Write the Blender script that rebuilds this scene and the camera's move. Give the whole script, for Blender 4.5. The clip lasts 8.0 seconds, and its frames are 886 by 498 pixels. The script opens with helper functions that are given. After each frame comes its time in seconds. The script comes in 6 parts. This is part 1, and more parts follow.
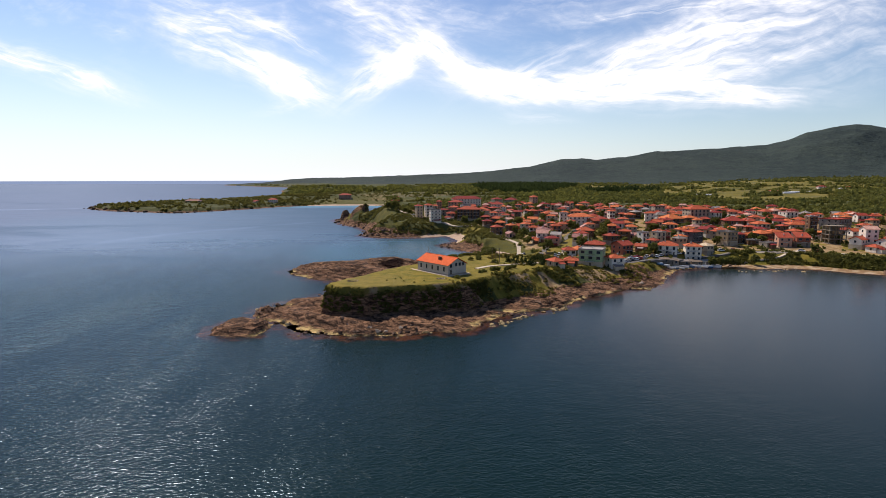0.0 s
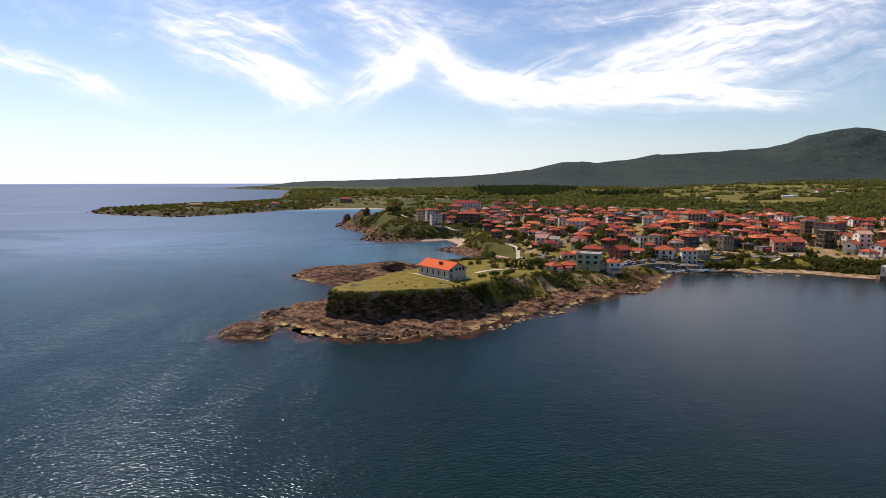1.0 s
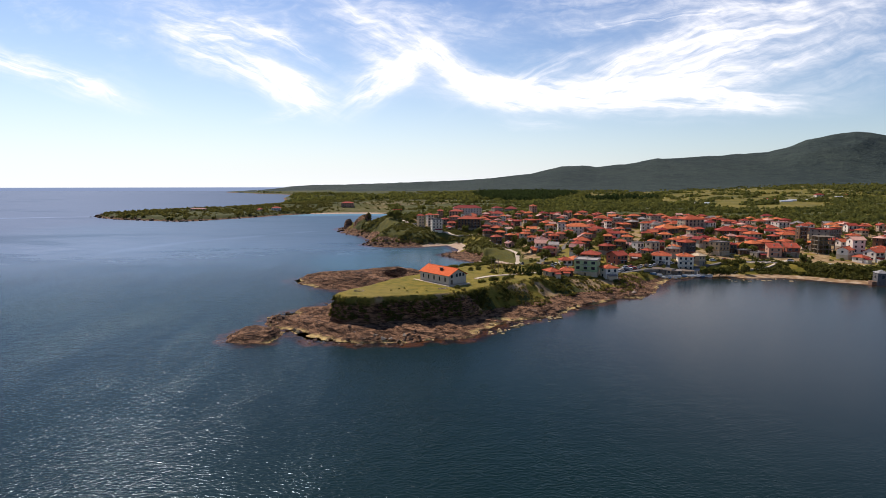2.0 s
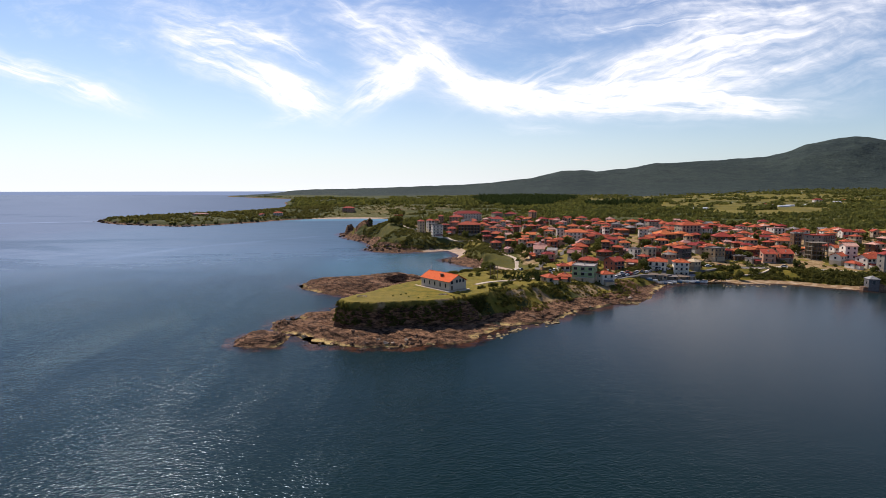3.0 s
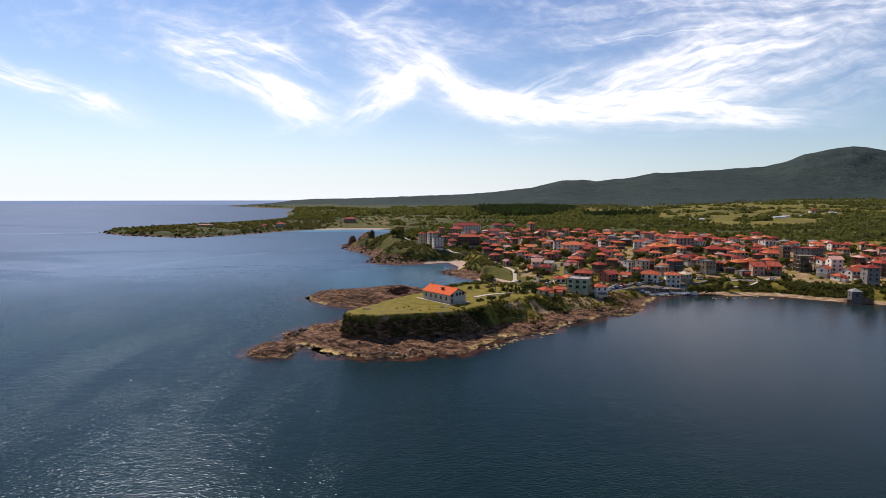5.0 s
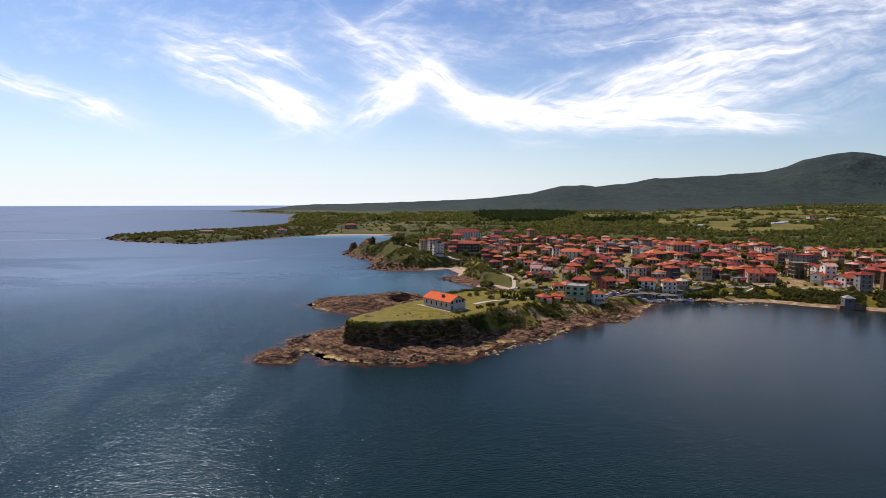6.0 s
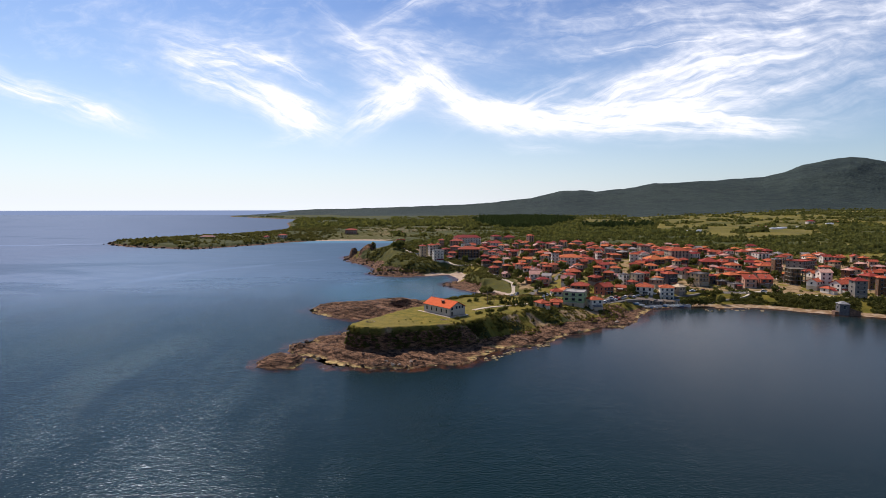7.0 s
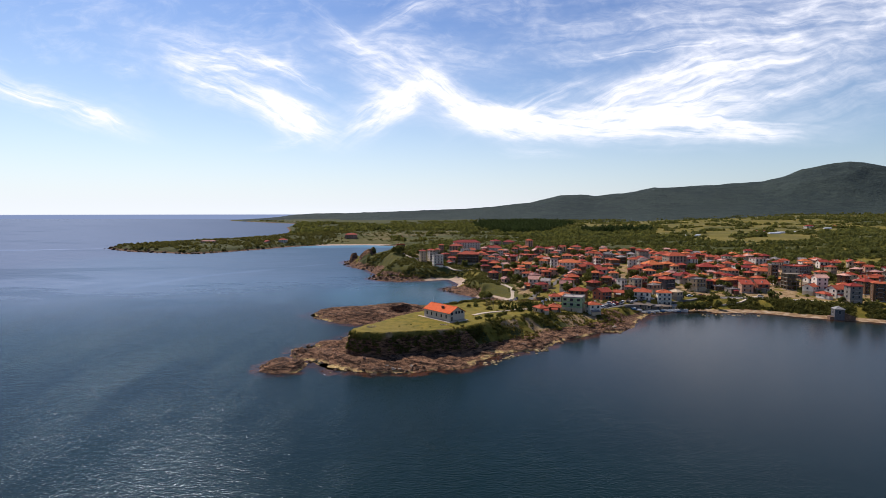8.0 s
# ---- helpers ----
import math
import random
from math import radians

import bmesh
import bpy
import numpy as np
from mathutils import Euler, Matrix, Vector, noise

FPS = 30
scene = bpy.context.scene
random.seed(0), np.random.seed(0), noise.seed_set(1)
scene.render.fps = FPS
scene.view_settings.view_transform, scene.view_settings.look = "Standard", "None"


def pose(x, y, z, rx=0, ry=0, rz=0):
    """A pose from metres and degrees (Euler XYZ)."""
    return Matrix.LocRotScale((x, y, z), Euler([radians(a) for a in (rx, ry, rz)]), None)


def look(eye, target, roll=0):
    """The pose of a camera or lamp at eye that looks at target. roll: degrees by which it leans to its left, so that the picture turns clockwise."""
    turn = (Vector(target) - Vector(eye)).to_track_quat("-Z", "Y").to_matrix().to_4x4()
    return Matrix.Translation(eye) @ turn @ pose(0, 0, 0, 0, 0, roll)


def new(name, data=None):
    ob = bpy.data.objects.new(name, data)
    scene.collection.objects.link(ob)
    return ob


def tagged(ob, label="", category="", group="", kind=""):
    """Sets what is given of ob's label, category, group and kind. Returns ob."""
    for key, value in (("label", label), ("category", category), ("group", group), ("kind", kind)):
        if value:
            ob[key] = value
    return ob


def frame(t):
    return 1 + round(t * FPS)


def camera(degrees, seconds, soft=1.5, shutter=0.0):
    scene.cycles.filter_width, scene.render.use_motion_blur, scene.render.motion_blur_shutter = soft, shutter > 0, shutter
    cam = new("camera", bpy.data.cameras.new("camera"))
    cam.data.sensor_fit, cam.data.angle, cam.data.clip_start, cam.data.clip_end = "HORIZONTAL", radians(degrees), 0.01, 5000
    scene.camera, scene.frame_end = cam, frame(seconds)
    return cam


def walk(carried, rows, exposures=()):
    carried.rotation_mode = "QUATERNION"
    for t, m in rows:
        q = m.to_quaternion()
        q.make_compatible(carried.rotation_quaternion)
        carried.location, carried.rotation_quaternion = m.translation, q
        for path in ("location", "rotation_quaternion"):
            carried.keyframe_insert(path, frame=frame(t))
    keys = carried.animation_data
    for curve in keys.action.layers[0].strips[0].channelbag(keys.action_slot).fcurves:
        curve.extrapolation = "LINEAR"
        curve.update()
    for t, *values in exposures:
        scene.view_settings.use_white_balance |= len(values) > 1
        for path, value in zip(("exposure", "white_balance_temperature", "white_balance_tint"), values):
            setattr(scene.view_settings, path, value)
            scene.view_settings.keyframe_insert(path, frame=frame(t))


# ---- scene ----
cam = camera(78.475, 8.0, soft=0.55)


def heading(x, y, z, yaw, pitch, roll):
    """A pose from place, compass turn to the right, tilt up and roll, in degrees."""
    return pose(x, y, z, 0, 0, -yaw) @ pose(0, 0, 0, 90 + pitch, 0, 0) @ pose(0, 0, 0, 0, 0, -roll)


PATH = [
    (0.0, 0.000, 0.000, 50.000, -0.0000, -7.4319, 0.0114),
    (0.5, -0.055, -2.793, 50.844, -0.0196, -7.2874, 0.0138),
    (1.0, -0.035, -5.644, 51.656, -0.0506, -7.1352, 0.0147),
    (1.5, -0.045, -8.514, 52.618, -0.0875, -6.9481, 0.0118),
    (3.0, -0.120, -18.098, 55.526, -0.1548, -6.3135, -0.0089),
    (3.5, -0.228, -21.233, 56.563, -0.1529, -6.0910, -0.0090),
    (4.0, -0.255, -24.424, 57.598, -0.1548, -5.8736, -0.0147),
    (4.5, -0.279, -27.650, 58.600, -0.1726, -5.6321, -0.0183),
    (6.0, -0.341, -36.801, 61.606, -0.1954, -4.8311, 0.0014),
    (6.5, -0.306, -39.014, 62.344, -0.2057, -4.5756, 0.0050),
    (7.0, -0.305, -41.072, 62.979, -0.2014, -4.3306, 0.0040),
    (7.5, -0.338, -43.018, 63.586, -0.1846, -4.1042, -0.0001),
    (8.0, -0.427, -44.866, 64.159, -0.1599, -3.8940, -0.0103),
]
walk(cam, [(t, heading(*row)) for t, *row in PATH], exposures=((0.0, 0.10, 6500, 14), (8.0, -0.02, 6200, 15)))

# ---- world and sun ----
SUN_AZIMUTH, SUN_HEIGHT = -36.0, 51.0   # degrees from +y towards +x, degrees above the horizon


class Nodes:
    """A short way to write node trees."""

    def __init__(self, tree):
        self.tree = tree
        tree.nodes.clear()

    def add(self, kind):
        return self.tree.nodes.new(kind)

    def vector(self, operation, *values):
        node = self.add("ShaderNodeVectorMath")
        node.operation = operation
        for socket, value in zip(node.inputs, values):
            self.put(socket, value)
        return node.outputs["Value" if operation == "LENGTH" else "Vector"]

    def field(self, name, out="Fac"):
        node = self.add("ShaderNodeAttribute")
        node.attribute_name = name
        return node.outputs[out]

    def put(self, socket, value):
        if isinstance(value, bpy.types.NodeSocket):
            self.tree.links.new(value, socket)
        elif value is not None:
            if socket.type == "RGBA" and len(value) == 3:
                value = (*value, 1)
            socket.default_value = value

    def math(self, operation, a, b=None, c=None, clamp=False):
        node = self.add("ShaderNodeMath")
        node.operation, node.use_clamp = operation, clamp
        for socket, value in zip(node.inputs, (a, b, c)):
            self.put(socket, value)
        return node.outputs[0]

    def mix(self, factor, a, b, blend="MIX"):
        node = self.add("ShaderNodeMix")
        node.data_type, node.blend_type = "RGBA", blend
        self.put(node.inputs[0], factor)
        self.put(node.inputs[6], a)
        self.put(node.inputs[7], b)
        return node.outputs[2]

    def ramp(self, value, low, high):
        node = self.add("ShaderNodeMapRange")
        node.interpolation_type = "SMOOTHSTEP"
        for k, v in enumerate((value, low, high, 0.0, 1.0)):
            self.put(node.inputs[k], v)
        return node.outputs[0]

    def noise(self, vector, scale, detail=4.0, rough=0.55, warp=0.0, colour=False):
        node = self.add("ShaderNodeTexNoise")
        self.put(node.inputs["Vector"], vector)
        for key, v in (("Scale", scale), ("Detail", detail), ("Roughness", rough), ("Distortion", warp)):
            node.inputs[key].default_value = v
        return node.outputs["Color" if colour else "Fac"]

    def mapped(self, vector, scale=(1, 1, 1), turn=(0, 0, 0), move=(0, 0, 0)):
        node = self.add("ShaderNodeMapping")
        self.put(node.inputs["Vector"], vector)
        node.inputs["Scale"].default_value, node.inputs["Location"].default_value = scale, move
        node.inputs["Rotation"].default_value = [radians(a) for a in turn]
        return node.outputs[0]


def make_sky():
    world = bpy.data.worlds.new("sky")
    scene.world = world
    world.use_nodes = True
    n = Nodes(world.node_tree)
    sky = n.add("ShaderNodeTexSky")
    sky.sky_type, sky.sun_disc, sky.altitude = "NISHITA", False, 50
    sky.air_density, sky.dust_density, sky.ozone_density = 1.0, 1.4, 1.6
    sky.sun_elevation, sky.sun_rotation = radians(SUN_HEIGHT), radians(SUN_AZIMUTH)
    way = n.add("ShaderNodeTexCoord").outputs["Generated"]
    part = n.add("ShaderNodeSeparateXYZ")
    n.put(part.inputs[0], way)
    x, y, z = part.outputs
    ahead = n.math("MAXIMUM", y, 0.05)
    # the sky as a plane ahead: u to the right, v up
    u, v = n.math("DIVIDE", x, ahead), n.math("DIVIDE", z, ahead)
    flat = n.add("ShaderNodeCombineXYZ")
    n.put(flat.inputs[0], u), n.put(flat.inputs[1], v)
    flat = flat.outputs[0]
    swirl = n.noise(flat, 7.0, 3.0, 0.6, colour=True)
    bent = n.vector("MULTIPLY_ADD", n.vector("SUBTRACT", swirl, (0.5, 0.5, 0.5)), (0.055, 0.040, 0), flat)
    cover = None
    for u0, v0, turn, long, wide, thick in CIRRUS_WEST + CIRRUS_EAST:
        local = n.mapped(n.mapped(bent, move=(-u0, -v0, 0)), turn=(0, 0, -turn))
        local = n.mapped(local, scale=(1 / long, 1 / wide, 1))
        size = n.vector("LENGTH", local)
        streaks = n.noise(n.mapped(local, scale=(0.7, 0.8 + 16 * wide, 1), move=(9 * u0, 7 * v0, 0)), 1.5, 6.0, 0.62, 0.35)
        puff = n.math("MULTIPLY", n.ramp(size, 1.6, 0.0), n.math("MULTIPLY", n.ramp(streaks, 0.20, 0.78), thick * 0.95))
        cover = puff if cover is None else n.math("ADD", cover, puff)
    fibres = n.noise(n.mapped(bent, scale=(2.2, 6.0, 1), turn=(0, 0, 24)), 3.0, 6.0, 0.60, 0.6)
    wisps = n.noise(n.mapped(flat, scale=(3.0, 6.0, 1), turn=(0, 0, -18)), 5.0, 6.0, 0.62, 1.2)
    grain = n.math("ADD", n.math("MULTIPLY", fibres, 0.65), n.math("MULTIPLY", wisps, 0.5))
    torn = n.math("MULTIPLY", cover, n.ramp(grain, 0.18, 0.84))
    torn = n.math("ADD", torn, n.math("MULTIPLY", n.ramp(cover, 0.35, 1.35), 0.50))
    veil = n.math("MULTIPLY", n.ramp(grain, 0.52, 0.85), n.math("MULTIPLY", n.math("MULTIPLY", n.ramp(v, 0.14, 0.32), n.ramp(y, 0.2, 0.5)), 0.30))
    cloud = n.math("ADD", torn, veil, clamp=True)
    # a pale band of sea haze along the horizon, brighter under the sun
    low = n.math("POWER", n.math("SUBTRACT", 1.0, n.math("ABSOLUTE", z), clamp=True), 8.0)
    sunward = n.math("ADD", n.math("MULTIPLY", x, math.sin(radians(SUN_AZIMUTH))), n.math("MULTIPLY", y, math.cos(radians(SUN_AZIMUTH))))
    tint = n.mix(1.0, sky.outputs[0], n.mix(n.ramp(z, 0.0, 0.45), SKY_TINT, HIGH_TINT), "MULTIPLY")
    tint = n.vector("MINIMUM", tint, (7.6, 8.8, 10.4))
    hazy = n.mix(n.math("MULTIPLY", low, n.math("ADD", 0.45, n.math("MULTIPLY", n.ramp(sunward, 0.2, 0.98), 0.42)), clamp=True), tint, HAZE)
    cloudy = n.mix(n.math("MULTIPLY", cloud, 0.95), hazy, CLOUD)
    # below the horizon the open sea goes on
    above = n.ramp(z, -0.0048, -0.0036)
    whole = n.mix(above, FAR_SEA, cloudy)
    back = n.add("ShaderNodeBackground")
    n.put(back.inputs[0], whole)
    back.inputs[1].default_value = SKY_STRENGTH
    n.put(n.add("ShaderNodeOutputWorld").inputs[0], back.outputs[0])


SKY_STRENGTH = 0.10
SKY_TINT, HIGH_TINT = (0.82, 1.04, 1.15), (0.46, 0.67, 0.98)
HAZE, CLOUD, FAR_SEA = (10.0, 10.5, 10.7), (10.6, 10.7, 10.9), (2.5, 3.2, 4.9)
# cirrus: right, up (slopes from the eye line), lean, half length, half width, thickness
CIRRUS_WEST = [
    (-0.73, 0.207, -18, 0.18, 0.026, 1.3),
    (-0.62, 0.170, -25, 0.06, 0.015, 1.1),
    (-0.355, 0.207, -22, 0.17, 0.036, 1.4),
    (-0.275, 0.172, -25, 0.07, 0.036, 1.5),
    (-0.40, 0.282, -10, 0.15, 0.044, 1.3),
    (-0.27, 0.245, -34, 0.09, 0.011, 0.9),
    (-0.125, 0.175, 30, 0.075, 0.036, 1.2),
    (-0.075, 0.200, 44, 0.07, 0.022, 0.8),
    (-0.09, 0.250, -24, 0.14, 0.055, 0.9),
    (-0.11, 0.205, 8, 0.08, 0.050, 0.6),
    (-0.01, 0.230, -40, 0.10, 0.024, 0.5),
    (-0.03, 0.285, -8, 0.20, 0.034, 0.6),
    (-0.19, 0.335, -38, 0.08, 0.010, 0.6),
    (-0.05, 0.365, 24, 0.10, 0.016, 0.7),
    (-0.29, 0.125, 10, 0.05, 0.009, 0.6),
    (-0.58, 0.253, 0, 0.03, 0.016, 0.6),
]
CIRRUS_EAST = [
    (0.60, 0.55, 8, 0.75, 0.20, 0.5),
    (0.64, 0.305, 14, 0.34, 0.080, 0.40),
    (0.36, 0.215, 30, 0.18, 0.045, 0.30),
    (0.03, 0.200, -38, 0.09, 0.026, 1.0),
    (0.10, 0.165, -16, 0.10, 0.034, 1.5),
    (0.33, 0.155, -2, 0.31, 0.030, 1.7),
    (0.54, 0.145, -8, 0.09, 0.020, 1.1),
    (0.17, 0.200, 24, 0.14, 0.022, 0.8),
    (0.31, 0.205, 22, 0.17, 0.026, 0.9),
    (0.45, 0.210, 20, 0.18, 0.030, 0.9),
    (0.58, 0.205, 26, 0.16, 0.026, 0.5),
    (0.40, 0.183, 6, 0.20, 0.030, 1.0),
    (0.38, 0.292, 6, 0.18, 0.012, 0.8),
    (0.50, 0.260, 12, 0.24, 0.036, 0.9),
    (0.74, 0.225, 18, 0.20, 0.065, 0.6),
    (0.58, 0.350, 5, 0.40, 0.055, 0.9),
    (0.17, 0.105, -3, 0.06, 0.008, 0.5),
]
make_sky()

sun_lamp = bpy.data.lights.new("sun", "SUN")
sun_lamp.energy, sun_lamp.angle, sun_lamp.color = 5.0, radians(0.53), (1.0, 0.90, 0.78)
sun = new("sun", sun_lamp)
sun_way = Vector((math.sin(radians(SUN_AZIMUTH)) * math.cos(radians(SUN_HEIGHT)), math.cos(radians(SUN_AZIMUTH)) * math.cos(radians(SUN_HEIGHT)), math.sin(radians(SUN_HEIGHT))))
sun.matrix_world = look(sun_way * 300, (0, 0, 0))

# ---- materials ----
def material(name):
    m = bpy.data.materials.new(name)
    m.use_nodes = True
    return m, Nodes(m.node_tree)


def finish(n, colour, rough, bump=None, strength=0.5, distance=0.1, shine=0.15, **more):
    """The surface: a principled shader with an optional bump."""
    shader = n.add("ShaderNodeBsdfPrincipled")
    n.put(shader.inputs["Base Color"], colour)
    n.put(shader.inputs["Roughness"], rough)
    shader.inputs["Specular IOR Level"].default_value = shine
    for key, value in more.items():
        n.put(shader.inputs[key.replace("_", " ")], value)
    if bump is not None:
        b = n.add("ShaderNodeBump")
        b.inputs["Strength"].default_value, b.inputs["Distance"].default_value = strength, distance
        n.put(b.inputs["Height"], bump)
        n.put(shader.inputs["Normal"], b.outputs[0])
    n.put(n.add("ShaderNodeOutputMaterial").inputs[0], shader.outputs[0])


def place(n):
    return n.add("ShaderNodeNewGeometry").outputs["Position"]


def solid(name, colour, other, scale=0.8, rough=0.85, bump=0.3, distance=0.05, vary=0.0, **more):
    """A plain weathered surface: two tones mixed by coarse and fine noise, with a tone of its own for each object."""
    m, n = material(name)
    p = place(n)
    spots = n.math("ADD", n.math("MULTIPLY", n.noise(p, scale, 5, 0.6), 0.65), n.math("MULTIPLY", n.noise(p, scale * 7, 3, 0.6), 0.35))
    tone = n.mix(n.ramp(spots, 0.33, 0.68), colour, other)
    if vary:
        own = n.add("ShaderNodeObjectInfo").outputs["Random"]
        dark = n.math("ADD", 1 - vary, n.math("MULTIPLY", own, 2 * vary))
        shade = n.add("ShaderNodeHueSaturation")
        n.put(shade.inputs["Value"], dark), n.put(shade.inputs["Color"], tone)
        tone = shade.outputs[0]
    finish(n, tone, rough, spots, bump, distance, **more)
    return m


def foliage(name, dark, light):
    """Leaves: each clump has a tone of its own, with some light let through."""
    m, n = material(name)
    geo = n.add("ShaderNodeNewGeometry")
    own = n.add("ShaderNodeObjectInfo").outputs["Random"]
    mixed = n.math("ADD", n.math("MULTIPLY", geo.outputs["Random Per Island"], 0.6), n.math("MULTIPLY", own, 0.4))
    tone = n.mix(mixed, dark, light)
    tone = n.mix(n.math("MULTIPLY", n.noise(geo.outputs["Position"], 0.05, 3), 0.5), tone, [0.6 * a + 0.4 * b for a, b in zip(light, (0.20, 0.17, 0.05))])
    rough = n.noise(geo.outputs["Position"], 2.5, 4, 0.7)
    face, through_leaf, both = n.add("ShaderNodeBsdfDiffuse"), n.add("ShaderNodeBsdfTranslucent"), n.add("ShaderNodeMixShader")
    mottled = n.mix(n.math("MULTIPLY", n.ramp(rough, 0.45, 0.7), 0.4), tone, [c * 1.5 for c in light])
    n.put(face.inputs["Color"], mottled)
    n.put(through_leaf.inputs["Color"], n.mix(0.5, mottled, [c * k for c, k in zip(light, (1.55, 1.45, 0.8))]))
    both.inputs[0].default_value = 0.42
    n.put(both.inputs[1], face.outputs[0])
    n.put(both.inputs[2], through_leaf.outputs[0])
    n.put(n.add("ShaderNodeOutputMaterial").inputs[0], both.outputs[0])
    return m


def ground_material():
    """Ground cover by the masks of the terrain: turf, rock, sand, tilled or dry earth, scrub."""
    m, n = material("ground")
    p = place(n)
    masks = n.field("cover", "Color")
    split = n.add("ShaderNodeSeparateColor")
    n.put(split.inputs[0], masks)
    rock, sand, dry = split.outputs
    scrub = n.field("scrub")
    weed = n.field("tide")
    big, mid, fine = n.noise(p, 0.035, 4), n.noise(p, 0.25, 5, 0.6), n.noise(p, 1.6, 5, 0.65)
    turf = n.mix(n.ramp(mid, 0.35, 0.65), (0.118, 0.104, 0.015), (0.215, 0.158, 0.026))
    turf = n.mix(n.math("MULTIPLY", n.ramp(fine, 0.45, 0.75), 0.5), turf, (0.060, 0.062, 0.012))
    turf = n.mix(n.math("MULTIPLY", n.ramp(big, 0.45, 0.7), 0.55), turf, (0.18, 0.138, 0.038))
    strata = n.noise(n.mapped(p, scale=(0.5, 0.5, 3.0), turn=(14, -9, 0)), 0.5, 6, 0.7, 0.6)
    stone = n.mix(n.ramp(strata, 0.38, 0.62), (0.048, 0.026, 0.016), (0.305, 0.164, 0.090))
    stone = n.mix(n.math("MULTIPLY", n.ramp(fine, 0.52, 0.75), 0.35), stone, (0.38, 0.235, 0.145))
    split_rock = n.noise(n.mapped(p, scale=(0.35, 1.6, 1.0), turn=(0, 0, 24)), 0.55, 5, 0.7, 1.1)
    gap = n.ramp(n.math("ABSOLUTE", n.math("SUBTRACT", split_rock, 0.5)), 0.0, 0.035)
    stone = n.mix(n.math("MULTIPLY", n.math("SUBTRACT", 1.0, gap), 0.5), stone, (0.024, 0.017, 0.013))
    stone = n.mix(n.math("MULTIPLY", weed, n.ramp(n.noise(p, 0.22, 5, 0.7), 0.40, 0.56)), stone, (0.56, 0.40, 0.16))
    beach = n.mix(n.ramp(mid, 0.35, 0.65), (0.34, 0.235, 0.16), (0.46, 0.345, 0.25))
    beach = n.mix(n.math("MULTIPLY", n.ramp(fine, 0.5, 0.7), 0.4), beach, (0.22, 0.16, 0.115))
    earth = n.mix(n.ramp(mid, 0.4, 0.6), (0.22, 0.135, 0.068), (0.31, 0.215, 0.11))
    wood = n.mix(n.ramp(mid, 0.35, 0.65), (0.036, 0.041, 0.012), (0.078, 0.078, 0.023))
    ragged = n.math("SUBTRACT", mid, 0.5)

    def edge(mask):
        return n.ramp(n.math("ADD", mask, n.math("MULTIPLY", ragged, 0.8)), 0.35, 0.65)

    tone = n.mix(edge(scrub), turf, wood)
    tone = n.mix(edge(dry), tone, earth)
    tone = n.mix(edge(sand), tone, beach)
    tone = n.mix(edge(rock), tone, stone)
    height = n.math("ADD", n.math("MULTIPLY", fine, 0.5), n.math("MULTIPLY", strata, n.math("MULTIPLY", rock, 0.9)))
    height = n.math("ADD", height, n.math("MULTIPLY", gap, n.math("MULTIPLY", rock, 0.6)))
    finish(n, tone, 0.9, height, 1.0, 0.45, 0.08)
    return m


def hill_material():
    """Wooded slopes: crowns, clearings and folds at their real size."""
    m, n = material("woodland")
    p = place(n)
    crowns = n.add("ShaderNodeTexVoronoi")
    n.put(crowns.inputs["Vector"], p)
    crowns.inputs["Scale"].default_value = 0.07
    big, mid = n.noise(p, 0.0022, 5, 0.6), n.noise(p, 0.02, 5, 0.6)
    # greens greyed and blued: the haze of distance is put into the colour
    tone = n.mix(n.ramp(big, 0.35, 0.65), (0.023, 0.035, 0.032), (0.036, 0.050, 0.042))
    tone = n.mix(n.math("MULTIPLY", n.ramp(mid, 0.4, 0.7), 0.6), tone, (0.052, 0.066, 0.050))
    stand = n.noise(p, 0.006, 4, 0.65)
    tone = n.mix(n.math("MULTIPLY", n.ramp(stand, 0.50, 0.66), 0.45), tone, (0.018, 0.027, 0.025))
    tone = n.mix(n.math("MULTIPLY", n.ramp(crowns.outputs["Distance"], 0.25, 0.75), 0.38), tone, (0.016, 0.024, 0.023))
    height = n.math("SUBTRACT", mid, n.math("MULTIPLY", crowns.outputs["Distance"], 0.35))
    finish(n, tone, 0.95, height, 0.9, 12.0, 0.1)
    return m


